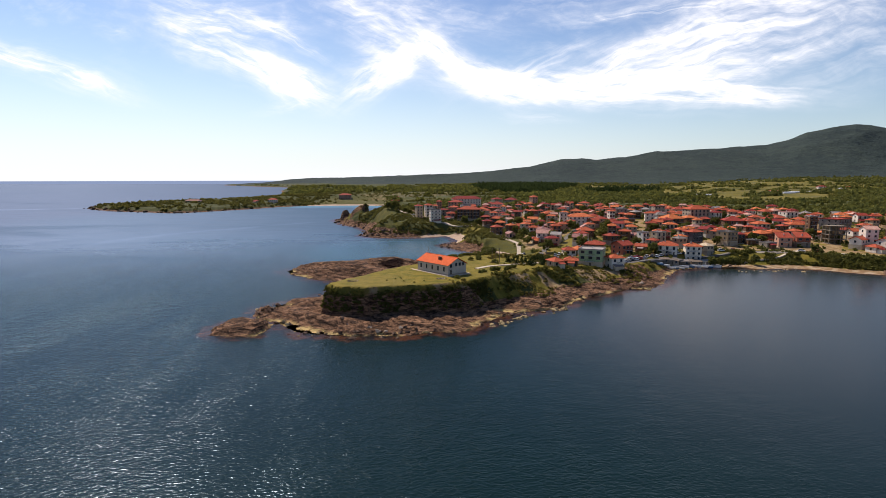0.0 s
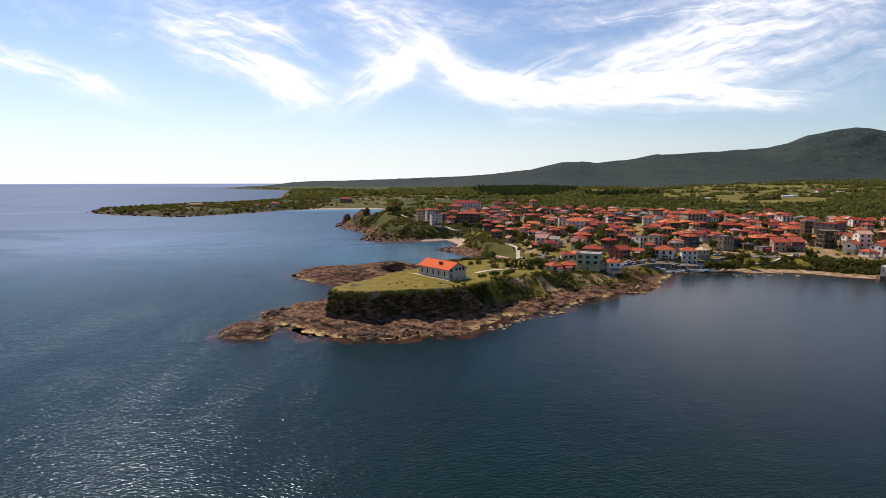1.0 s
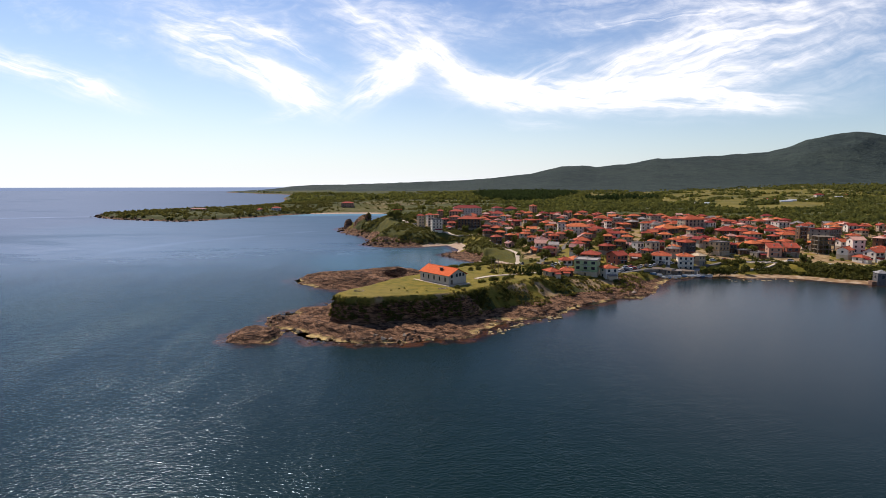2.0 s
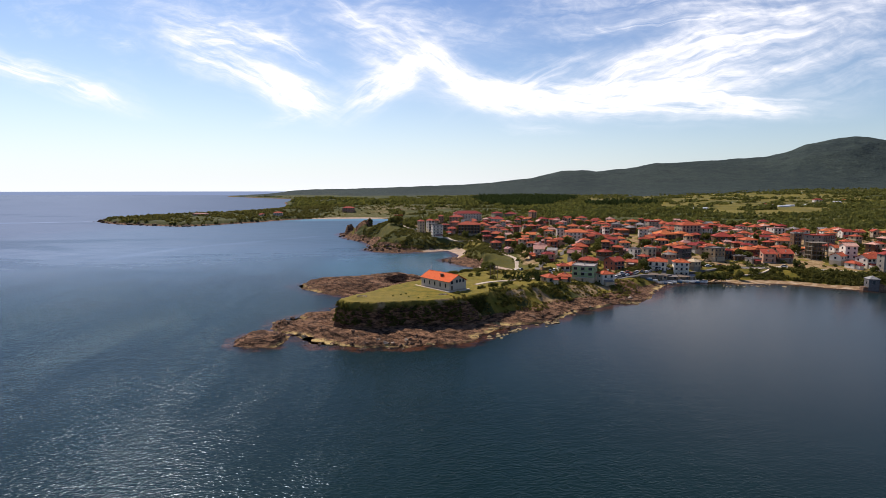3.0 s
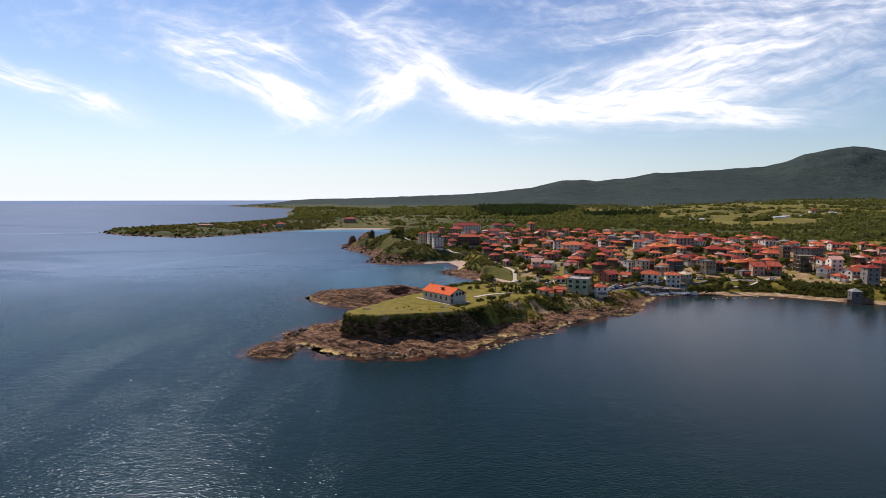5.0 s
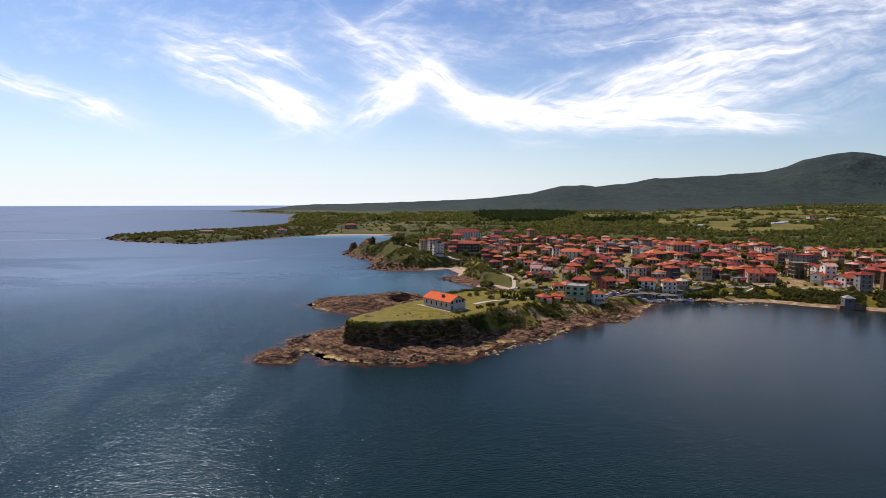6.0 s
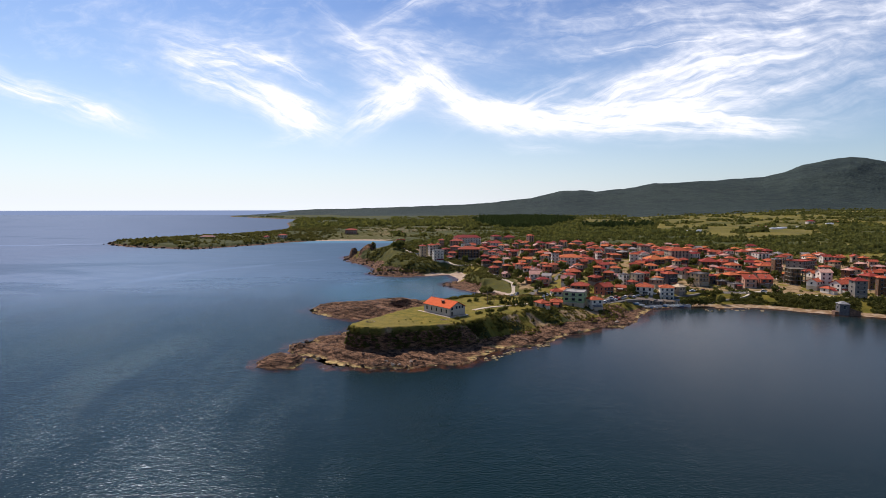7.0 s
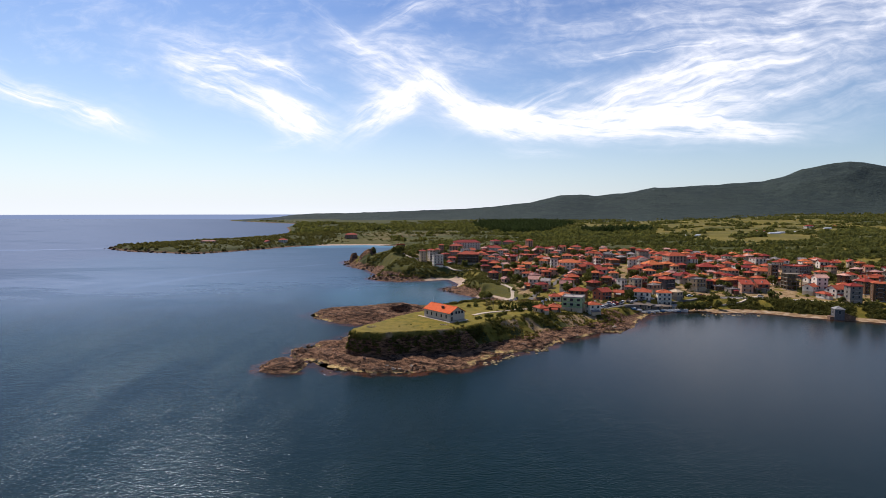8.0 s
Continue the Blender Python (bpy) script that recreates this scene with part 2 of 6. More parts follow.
def sea_material():
    """Open water with wind ruffles, slicks and swell; away from the near water the ripples are too fine to tell and become roughness."""
    m, n = material("sea")
    p = place(n)
    shallow, sand, calm, slick, open_sea = (n.field(name) for name in ("shallow", "sandy", "calm", "slick", "open_sea"))
    gusts = n.noise(n.mapped(p, scale=(1.0, 0.30, 1), turn=(0, 0, -14)), 0.040, 5, 0.6, 0.4)
    drift = n.noise(n.mapped(p, scale=(0.3, 1.0, 1), turn=(0, 0, 12)), 0.008, 4, 0.55, 1.5)
    fine_drift = n.noise(n.mapped(p, scale=(0.25, 1.0, 1), turn=(0, 0, 6)), 0.10, 5, 0.65, 0.8)
    deep = n.mix(n.ramp(drift, 0.35, 0.65), (0.0034, 0.0125, 0.0108), (0.0046, 0.0155, 0.0138))
    # paler over sandy bed, and lifted over the outer bay against dark reflections
    deep = n.mix(sand, deep, (0.042, 0.140, 0.170))
    patch = n.noise(p, 0.16, 5, 0.65)
    bed = n.mix(n.ramp(patch, 0.4, 0.62), (0.008, 0.005, 0.003), (0.072, 0.026, 0.008))
    tone = n.mix(n.ramp(n.math("ADD", shallow, n.math("MULTIPLY", n.math("SUBTRACT", patch, 0.5), 0.9)), 0.14, 0.60), deep, bed)
    swell = n.noise(n.mapped(p, scale=(0.55, 1.0, 1), turn=(0, 0, -20)), 0.30, 2, 0.5, 0.3)
    chop = n.noise(n.mapped(p, scale=(0.6, 1.0, 1), turn=(0, 0, -26)), 1.6, 2.0, 0.45, 0.6)
    windy = n.ramp(gusts, 0.36, 0.62)
    lively = n.math("MULTIPLY", n.math("SUBTRACT", 1.0, n.math("MULTIPLY", calm, 0.93)), n.math("ADD", 0.52, n.math("MULTIPLY", windy, 0.56)))
    lively = n.math("MULTIPLY", lively, n.math("SUBTRACT", 1.0, n.math("MULTIPLY", open_sea, 0.62)))
    waves = n.math("MULTIPLY", n.math("ADD", n.math("MULTIPLY", swell, 0.8), n.math("MULTIPLY", chop, 0.84)), lively)
    rough = n.math("ADD", 0.19, n.math("MULTIPLY", open_sea, n.math("ADD", 0.13, n.math("MULTIPLY", n.ramp(fine_drift, 0.38, 0.62), 0.05))))
    rough = n.math("SUBTRACT", rough, n.math("MULTIPLY", n.ramp(drift, 0.52, 0.62), n.math("MULTIPLY", open_sea, 0.04)))
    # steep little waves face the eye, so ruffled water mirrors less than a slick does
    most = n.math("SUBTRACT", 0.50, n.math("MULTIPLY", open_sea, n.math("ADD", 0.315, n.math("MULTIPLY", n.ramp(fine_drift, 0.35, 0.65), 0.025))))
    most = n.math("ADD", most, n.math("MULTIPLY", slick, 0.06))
    # reflection tone put into the sheen colour: dim near, sky blue far, neutral in calm
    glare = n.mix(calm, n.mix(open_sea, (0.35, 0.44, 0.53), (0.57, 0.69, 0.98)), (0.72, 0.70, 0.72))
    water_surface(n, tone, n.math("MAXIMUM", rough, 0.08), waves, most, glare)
    return m


def water_surface(n, tone, rough, waves, most, glare):
    """Water: its own dark body colour under a sheen that grows towards grazing views, as on ruffled water."""
    body, sheen, both = n.add("ShaderNodeBsdfDiffuse"), n.add("ShaderNodeBsdfGlossy"), n.add("ShaderNodeMixShader")
    part_shiny = n.add("ShaderNodeFresnel")
    part_shiny.inputs["IOR"].default_value = 1.33
    n.put(body.inputs["Color"], tone)
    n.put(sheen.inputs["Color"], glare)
    n.put(sheen.inputs["Roughness"], rough)
    b = n.add("ShaderNodeBump")
    b.inputs["Strength"].default_value, b.inputs["Distance"].default_value = 1.0, 0.255
    n.put(b.inputs["Height"], waves)
    for node in (body, sheen, part_shiny):
        n.put(node.inputs["Normal"], b.outputs[0])
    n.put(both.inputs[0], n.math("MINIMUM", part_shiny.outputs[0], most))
    n.put(both.inputs[1], body.outputs[0])
    n.put(both.inputs[2], sheen.outputs[0])
    n.put(n.add("ShaderNodeOutputMaterial").inputs[0], both.outputs[0])


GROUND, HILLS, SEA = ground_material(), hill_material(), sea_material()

# ---- the land ----
def soft(a, low, high):
    a = np.clip((a - low) / (high - low), 0, 1)
    return a * a * (3 - 2 * a)


def lattice(ix, iy, seed):
    h = (ix.astype(np.int64) * 374761393 + iy.astype(np.int64) * 668265263 + seed * 974711) & 0x7FFFFFFF
    h = ((h ^ (h >> 13)) * 1274126177) & 0x7FFFFFFF
    return ((h ^ (h >> 16)) & 0xFFFF) / 65535.0


def value_noise(x, y, seed):
    ix, iy = np.floor(x), np.floor(y)
    fx, fy = x - ix, y - iy
    fx, fy = fx * fx * (3 - 2 * fx), fy * fy * (3 - 2 * fy)
    a, b = lattice(ix, iy, seed), lattice(ix + 1, iy, seed)
    c, d = lattice(ix, iy + 1, seed), lattice(ix + 1, iy + 1, seed)
    return (a * (1 - fx) + b * fx) * (1 - fy) + (c * (1 - fx) + d * fx) * fy


def fbm(x, y, size, octaves=4, seed=1, ridged=False):
    """Fractal noise from 0 to 1, whose largest waves are size metres long."""
    total, weight, norm = 0.0, 1.0, 0.0
    for k in range(octaves):
        v = value_noise(x * 2 ** k / size + 17.3 * k, y * 2 ** k / size - 9.1 * k, seed + k)
        total = total + weight * (1 - np.abs(2 * v - 1) if ridged else v)
        norm, weight = norm + weight, weight * 0.5
    return total / norm


def inland(x, y, outline):
    """Distance to a closed outline, positive inside."""
    x, y = np.asarray(x, float), np.asarray(y, float)
    best, inside = np.full(x.shape, 1e18), np.zeros(x.shape, bool)
    for (ax, ay), (bx, by) in zip(outline, outline[1:] + outline[:1]):
        dx, dy = bx - ax, by - ay
        k = np.clip(((x - ax) * dx + (y - ay) * dy) / (dx * dx + dy * dy + 1e-9), 0, 1)
        best = np.minimum(best, (x - ax - k * dx) ** 2 + (y - ay - k * dy) ** 2)
        if ay != by:
            inside ^= ((ay > y) != (by > y)) & (x < dx * (y - ay) / dy + ax)
    return np.where(inside, 1, -1) * np.sqrt(best)


SOUTH_SHORE = [(6000, 60), (900, 90), (420, 190), (300, 238), (262, 262), (231, 278), (216, 285), (207, 293), (195, 299), (177, 297), (165, 303),
               (144, 300), (129, 294), (115, 275), (104, 256), (95, 245), (86, 242), (77, 236), (63, 224), (51, 216), (38, 203)]
POINT_SHORE = [(24, 195), (14, 184), (10, 175), (2, 172), (-3, 175), (-9, 170), (-15, 169), (-22, 171), (-29, 168), (-35, 170), (-43, 170),
               (-48, 172), (-54, 180), (-63, 189), (-68, 193), (-70, 203), (-63, 213), (-53, 224), (-47, 238), (-43, 250), (-46, 259),
               (-56, 262), (-66, 268), (-77, 278), (-85, 290), (-80, 302), (-60, 309), (-35, 312), (-10, 317), (10, 326), (30, 334)]
COVE_SHORE = [(39, 338), (31, 351), (21, 365), (10, 377), (1, 396), (-2, 404), (10, 420), (12, 438), (3, 470), (-18, 458), (-40, 461), (-62, 468),
              (-71, 476), (-66, 500), (-84, 552), (-108, 584), (-124, 634), (-129, 655), (-122, 690), (-105, 760), (-88, 900), (-70, 960)]
HEADLAND_SHORE = [(-98, 985), (-156, 1005), (-245, 990), (-284, 955), (-310, 892), (-337, 845), (-362, 802), (-391, 778), (-462, 812), (-504, 828),
                  (-563, 874), (-590, 900), (-585, 944), (-545, 1010), (-480, 1100), (-430, 1300), (-440, 1500), (-560, 1900), (-650, 2190),
                  (-755, 2700), (-800, 2900), (-960, 3120), (-1180, 3380), (-1330, 3600), (-1560, 3880), (-1540, 4080), (-1500, 4300), (-1700, 4700), (-1700, 6000), (6000, 6000)]
COAST = SOUTH_SHORE + POINT_SHORE + COVE_SHORE + HEADLAND_SHORE
ISLET = [(-75, 169), (-77, 178), (-75, 184), (-69, 186), (-62, 185), (-58.5, 182), (-59, 176), (-60, 168), (-68, 166)]
REEF = [(-72, 470), (-60, 462), (-40, 457), (-22, 455), (-40, 452), (-60, 458)]
PLATEAU = [(-42, 194), (-36, 189), (-26, 187), (-16.5, 188), (-9.7, 190), (3.2, 195), (12, 203), (21.5, 213), (37.6, 231), (55, 246), (74, 258), (89, 268),
           (110, 283), (122, 302), (100, 312), (66, 298), (38, 284), (14, 276), (0, 258), (-12, 239), (-22, 228), (-31, 213), (-37, 205)]
VILLAGE = [(40, 262), (92, 274), (118, 296), (160, 318), (200, 318), (262, 290), (330, 280), (400, 330), (400, 420), (330, 500), (300, 560), (180, 640), (60, 660), (-20, 600), (-60, 570), (-60, 530), (20, 480), (46, 440), (46, 350)]
# the skyline: bearing (x / y) and height of the ridge
RIDGE = [(-0.45, 2), (-0.40, 6), (-0.36, 10), (-0.33, 14), (-0.30, 20), (-0.27, 32), (-0.2, 46), (-0.09, 60), (0.05, 86), (0.157, 134), (0.19, 168), (0.215, 192), (0.25, 196), (0.277, 184), (0.33, 206),
         (0.386, 250), (0.41, 248), (0.485, 265), (0.585, 292), (0.62, 330), (0.655, 386), (0.70, 422), (0.74, 447), (0.765, 438), (0.80, 414), (0.82, 398),
         (0.95, 300), (1.2, 240)]


def pine_wood(x, y):
    """Where the dark plantation behind the village and the row beside it stand."""
    bearing = x / np.maximum(y + 30, 60)
    edge = (fbm(x, y, 70, 3, 99) - 0.5) * 0.8
    wood = soft(-(((bearing - 0.145) / 0.095) ** 2 + ((y - 1850) / 720) ** 2) + edge, -1.0, -0.85)
    return np.maximum(wood, soft(-(((bearing - 0.32) / 0.07) ** 2 + ((y - 1230) / 75) ** 2) + edge, -1.0, -0.85))


def terrain(x, y):
    """Height of the ground, and how much of it is rock, sand, dry earth, scrub and weedy tideline."""
    x, y = np.asarray(x, float), np.asarray(y, float)
    near = y < 760
    ragged = (fbm(x, y, 16, 4, 3) - 0.5) * np.where(near, 5.0, 10.0) + (fbm(x, y, 4, 3, 8) - 0.5) * 2.2 * near
    beach = soft(-(((x + 190) / 165) ** 2 + ((y - 1050) / 80) ** 2), -1.0, -0.3)
    cove = soft(-(((x - 6) / 40) ** 2 + ((y - 410) / 90) ** 2), -1.0, -0.5)
    point = soft(-x, -112, -84) * soft(-y, -345, -325)
    shore_right = soft(x, 118, 150) * soft(-y, -420, -330)
    d = inland(x, y, COAST) + ragged * (1 - 0.8 * beach) * (1 - 0.7 * cove) * (1 - 0.75 * shore_right)
    cape = np.exp(-((x + 40) / 75) ** 2 - ((y - 560) / 110) ** 2)
    # the coast rises as a beach or shelf, then as a bank, then gently inland
    bank = 5.2 + 6.0 * cape + 8.0 * np.exp(-((x + 56) / 26) ** 2 - ((y - 545) / 60) ** 2) * (0.7 + 0.6 * fbm(x, y, 18, 4, 104)) - 3.5 * beach + 2.0 * cove - 5.5 * np.exp(-((x - 40) / 24) ** 2 - ((y - 340) / 30) ** 2)
    wide = 13 + 9 * cape + 30 * beach
    strips = np.maximum(soft(-(((x - 4) / 32) ** 2 + ((y - 445) / 31) ** 2), -1.0, -0.7), soft(-(((x - 42) / 22) ** 2 + ((y - 350) / 36) ** 2), -1.0, -0.7))
    skerry = soft(-(((x - 9) / 21) ** 2 + ((y - 383) / 32) ** 2), -1.0, -0.7)
    lip = 3.0 + 4.5 * shore_right + 6.5 * strips + 11.0 * skerry * (1 - strips)
    h = 0.10 * np.clip(d, -60, 8) + bank * soft(d, lip, lip + wide) + 0.060 * np.clip(d - 20, 0, 140) + 0.012 * np.clip(d - 160, 0, 700)
    h = np.where(d < 0, 0.22 * np.maximum(d, -30), h)
    h = h + (fbm(x, y, 160, 4, 21) - 0.5) * 6 * soft(d, 60, 250)
    # the point: a low shelf, a knoll on its far arm, and the flat top behind a cliff
    shelf = np.where(d < 0, 0.30 * np.maximum(d, -25), 0.25 + 2.1 * soft(d, 0, 15))
    arm = 5.2 * np.exp(-((x + 34) / 30) ** 2 - ((y - 287) / 13) ** 2) * soft(d, 0, 8)
    hollow = 5.5 * soft(-(((x + 27) / 7.0) ** 2 + ((y - 281) / 4.5) ** 2), -1.0, -0.6)
    crags = fbm(x * 0.55 + y * 0.3, y * 1.3 + x * 0.25, 14, 5, 31, True)
    slabs = fbm(0.5 * x + 0.3 * y, 1.7 * y + 0.55 * x, 4.0, 4, 44, True)
    ribs = fbm(0.35 * x + 0.22 * y, 1.1 * y + 0.7 * x, 26, 3, 35, True)
    rocky = (ribs - 0.55) * 3.6 + (crags - 0.55) * 2.6 + (slabs - 0.5) * 0.35
    shelf = shelf + arm + rocky * soft(d, -4, 3)
    # bedded rock: ledges that dip gently towards the open sea
    dip = 0.10 * x - 0.05 * y + (fbm(x, y, 20, 3, 47) - 0.5) * 2.4
    ledge = (shelf + dip) / 0.95
    ledge = 0.95 * (np.floor(ledge) + soft(ledge - np.floor(ledge), 0.62, 1.0)) - dip
    shelf = np.where(shelf > -0.3, 0.25 * shelf + 0.75 * ledge, shelf) - hollow
    top = np.interp(x, (-44, -25, 0, 20, 40, 60, 80, 100, 125), (11.6, 12.0, 12.1, 11.6, 10.0, 8.2, 6.2, 5.2, 6.0))
    top = top + (fbm(x, y, 25, 3, 5) - 0.5) * 0.9
    face = np.interp(x, (-5, 10, 30, 60), (2.2, 6.0, 12.0, 15.0))
    dp = inland(x, y, PLATEAU) + (fbm(x, y, 9, 4, 12) - 0.5) * 4.0 + (slabs - 0.5) * 1.2
    rise = soft(dp, -0.75 * face, 0.25 * face)
    hp = shelf * (1 - rise) + top * rise
    h = h * (1 - point) + hp * point
    # crags along the cape and the rocky shore below the village
    craggy = np.clip(np.exp(-((x + 75) / 58) ** 2 - ((y - 545) / 110) ** 2) * 1.4, 0, 1) * soft(d, -3, 4) * soft(-d, -32, -8)
    h = h + craggy * (crags - 0.45) * np.where(y < 440, 3, 9)
    spit = np.exp(-((x - 103) / 16) ** 2 - ((y - 262) / 18) ** 2)
    h = h + spit * soft(d, -3, 4) * rocky * 0.5
    jag = (fbm(x, y, 7, 4, 33) - 0.5) * 1.3
    stack = 8.0 * soft(-(((x + 115) / 7.5) ** 2 + ((y - 632) / 8) ** 2) + jag, -1.0, -0.35) + 10.0 * soft(-(((x + 93) / 11) ** 2 + ((y - 604) / 11) ** 2) + jag, -1.0, -0.35)
    h = h + stack * (0.5 + 0.8 * crags) + skerry * soft(d, -2, 3) * (crags - 0.5) * 2.5
    # islet and reefs
    di = inland(x, y, ISLET) + (fbm(x, y, 5, 4, 61) - 0.5) * 3.5
    isle_raw = np.where(di < 0, 0.35 * np.maximum(di, -20), 1.9 * soft(di, 0, 5) + 0.25) + rocky * 0.75 * soft(di, -1, 2) + 1.2 * soft(x, -66, -59) * soft(di, 0, 3)
    step = (isle_raw + dip) / 0.8
    isle = np.where(isle_raw > 0, 0.3 * isle_raw + 0.7 * (0.8 * (np.floor(step) + soft(step - np.floor(step), 0.6, 1.0)) - dip), isle_raw)
    dr = inland(x, y, REEF) + (fbm(x, y, 6, 3, 71) - 0.5) * 5
    reef = np.where(dr < 0, 0.35 * np.maximum(dr, -20), 1.6 * soft(dr, 0, 4)) + (crags - 0.5) * 0.8
    h = np.maximum(np.maximum(h, isle), np.where(dr > -8, reef, -30))
    # plain and wooded ridge
    bearing = x / np.maximum(y + 30, 60)
    ridge = np.interp(bearing, [a for a, _ in RIDGE], [b for _, b in RIDGE])
    foot = np.interp(bearing, (-0.45, -0.1, 0.3), (3600, 3000, 2450))
    rise_far = soft((y - foot) / (4300 - foot), 0, 1) ** 1.25
    h = h + 27 * soft(y, 1000, 2300) * soft(bearing, 0.32, 0.72) * soft(d, 0, 300)
    folds = (fbm(bearing * 3000, y * 0.4, 420, 5, 91, True) - 0.5)
    hills = ridge * rise_far * (1 + 0.20 * folds * soft(-y, -4250, -3600)) + folds * 3 * rise_far + (fbm(x, y, 110, 4, 92) - 0.5) * 14 * rise_far
    h = np.where(d > 0, np.maximum(h, 0) * (1 - 0.75 * rise_far * soft(ridge, 0, 60)) + hills * soft(d, 20, 400), h)
    # ---- cover ----
    cliff_rock = np.where(x < 14, soft(-dp, -0.6, 0.9), soft(-h, -(2.6 + 2.4 * fbm(x, y, 8, 3, 14)), -(1.6 + 2.0 * fbm(x, y, 8, 3, 14))))
    rock = point * cliff_rock
    rock = np.maximum(rock, soft(di, -6, -2))
    rock = np.maximum(rock, soft(dr, -6, -2))
    rock = np.maximum(rock, np.clip(craggy * 1.3, 0, 1) * soft(crags, 0.40, 0.62) * soft(-h, -(6.5 + 5 * fbm(x, y, 16, 3, 105)), -4.0))
    rock = np.maximum(rock, soft(spit, 0.25, 0.6) * soft(-d, -26, -12))
    rock = np.maximum(rock, soft(stack, 0.3, 1.0))
    rock = np.maximum(rock, 0.9 * soft(-d, -9, -4) * (1 - beach) * (1 - cove) * (1 - shore_right))
    rock = np.maximum(rock, skerry * soft(-d, -22, -15))
    rock = rock * (1 - 0.85 * np.exp(-((x + 18) / 24) ** 2 - ((y - 296) / 8) ** 2))
    sand = np.maximum(beach * soft(-d, -26, -12), strips * soft(-d, -13.5, -10.0))
    sand = np.maximum(sand, 0.42 * shore_right * soft(-d, -9.0, -7.0))
    sand = np.where(rock > 0.6, 0, sand)
    dry = beach * soft(d, 12, 30) * 0.36 + soft(-(((x + 60) / 190) ** 2 + ((y - 1200) / 130) ** 2), -1, -0.4) * 0.42
    ragged_field = (fbm(x, y, 90, 3, 97) - 0.5) * 0.7
    meadow = soft(-(((bearing - 0.30) / 0.092) ** 2 + ((y - 1950) / 620) ** 2) + ragged_field, -1.0, -0.8)
    meadow = np.maximum(meadow, soft(-(((bearing - 0.57) / 0.20) ** 2 + ((y - 1360) / 640) ** 2) + ragged_field, -1.0, -0.8))
    meadow = np.maximum(meadow, soft(-(((x - 385) / 60) ** 2 + ((y - 478) / 24) ** 2), -1.0, -0.8))
    meadow = np.maximum(meadow, soft(-(((bearing + 0.25) / 0.05) ** 2 + ((y - 3250) / 200) ** 2), -1.0, -0.8))
    pines = pine_wood(x, y)
    village = inland(x, y, VILLAGE)
    dry = np.maximum(dry, 0.62 * soft(village, 2, 12) * soft(fbm(x, y, 18, 3, 93), 0.36, 0.5))
    dry = np.maximum(dry, 0.7 * point * (0.2 + 0.8 * soft(-dp, -3, 1)) * soft(fbm(x, y, 14, 4, 94), 0.56 - 0.14 * soft(x, 4, 14), 0.68 - 0.14 * soft(x, 4, 14)))
    dry = np.maximum(dry, 0.75 * np.exp(-((x + 30) / 22) ** 2 - ((y - 292) / 9) ** 2))
    dry = np.maximum(dry, 0.75 * shore_right * soft(-d, -9.5, -7.5))
    fields = np.clip(meadow + 0.5 * soft(fbm(x, y * 0.45, 330, 2, 55), 0.60, 0.64) * soft(y, 1100, 1250) * soft(bearing, 0.02, 0.08), 0, 1) * soft(-y, -3500, -3300) * (1 - pines)
    dry = np.maximum(dry, 0.36 * fields * soft(fbm(x, y, 120, 3, 98), 0.32, 0.60))
    scrub = soft(y, 480, 620) * (1 - fields) * (0.35 + 0.65 * soft(fbm(x, y, 70, 3, 58), 0.36, 0.52)) * (1 - beach)
    scrub = np.maximum(scrub, np.clip(cape * 2.2, 0, 1) * (0.55 + 0.45 * soft(fbm(x, y, 14, 3, 9), 0.42, 0.58)))
    scrub = np.maximum(scrub, point * soft(-dp, -2.5, 1.5) * soft(x, 3, 12) * soft(fbm(x, y, 7, 3, 67), 0.48, 0.62))
    scrub = np.maximum(scrub, soft(y, 2100, 2300) * (1 - fields))
    scrub = np.maximum(scrub, 0.58 * soft(y, 540, 680) * (1 - 0.9 * fields))
    scrub = np.maximum(scrub, pines)
    scrub = np.maximum(scrub, 0.55 * soft(-(((x - 48) / 34) ** 2 + ((y - 400) / 75) ** 2), -1.0, -0.6))
    scrub = np.maximum(scrub, fields * soft(y, 700, 800) * (0.28 + 0.34 * fbm(x, y, 60, 3, 102)))
    scrub = np.maximum(scrub, soft(-x, 210, 260) * soft(y, 760, 800))
    tide = soft(-h, -0.62, -0.25) * (1 - beach) * (y < 330) * soft(fbm(x, y, 9, 3, 66), 0.34, 0.50)
    return h, rock, sand, np.clip(dry, 0, 1), np.clip(scrub, 0, 1), tide, d, fields


def level(x, y):
    """Ground height under one place."""
    return float(terrain(np.array([x]), np.array([y]))[0][0])


def sheet(name, xs, ys, zs, keep, mat, smooth=None):
    """A grid of rows and columns as one mesh; keep says which cells stand."""
    rows, cols = xs.shape
    k = np.arange(rows * cols).reshape(rows, cols)
    quads = np.stack([k[:-1, :-1], k[:-1, 1:], k[1:, 1:], k[1:, :-1]], -1)[keep]
    used = np.unique(quads)
    lookup = np.zeros(rows * cols, int)
    lookup[used] = np.arange(len(used))
    quads = lookup[quads]
    co = np.stack([xs.ravel(), ys.ravel(), zs.ravel()], 1)[used]
    me = bpy.data.meshes.new(name)
    me.vertices.add(len(co)), me.loops.add(quads.size), me.polygons.add(len(quads))
    me.vertices.foreach_set("co", co.astype(np.float32).ravel())
    me.loops.foreach_set("vertex_index", quads.astype(np.int32).ravel())
    me.polygons.foreach_set("loop_start", np.arange(0, quads.size, 4, dtype=np.int32))
    me.polygons.foreach_set("use_smooth", np.ones(len(quads), bool) if smooth is None else smooth[keep])
    me.update(calc_edges=True)
    me.materials.append(mat)
    return new(name, me), used


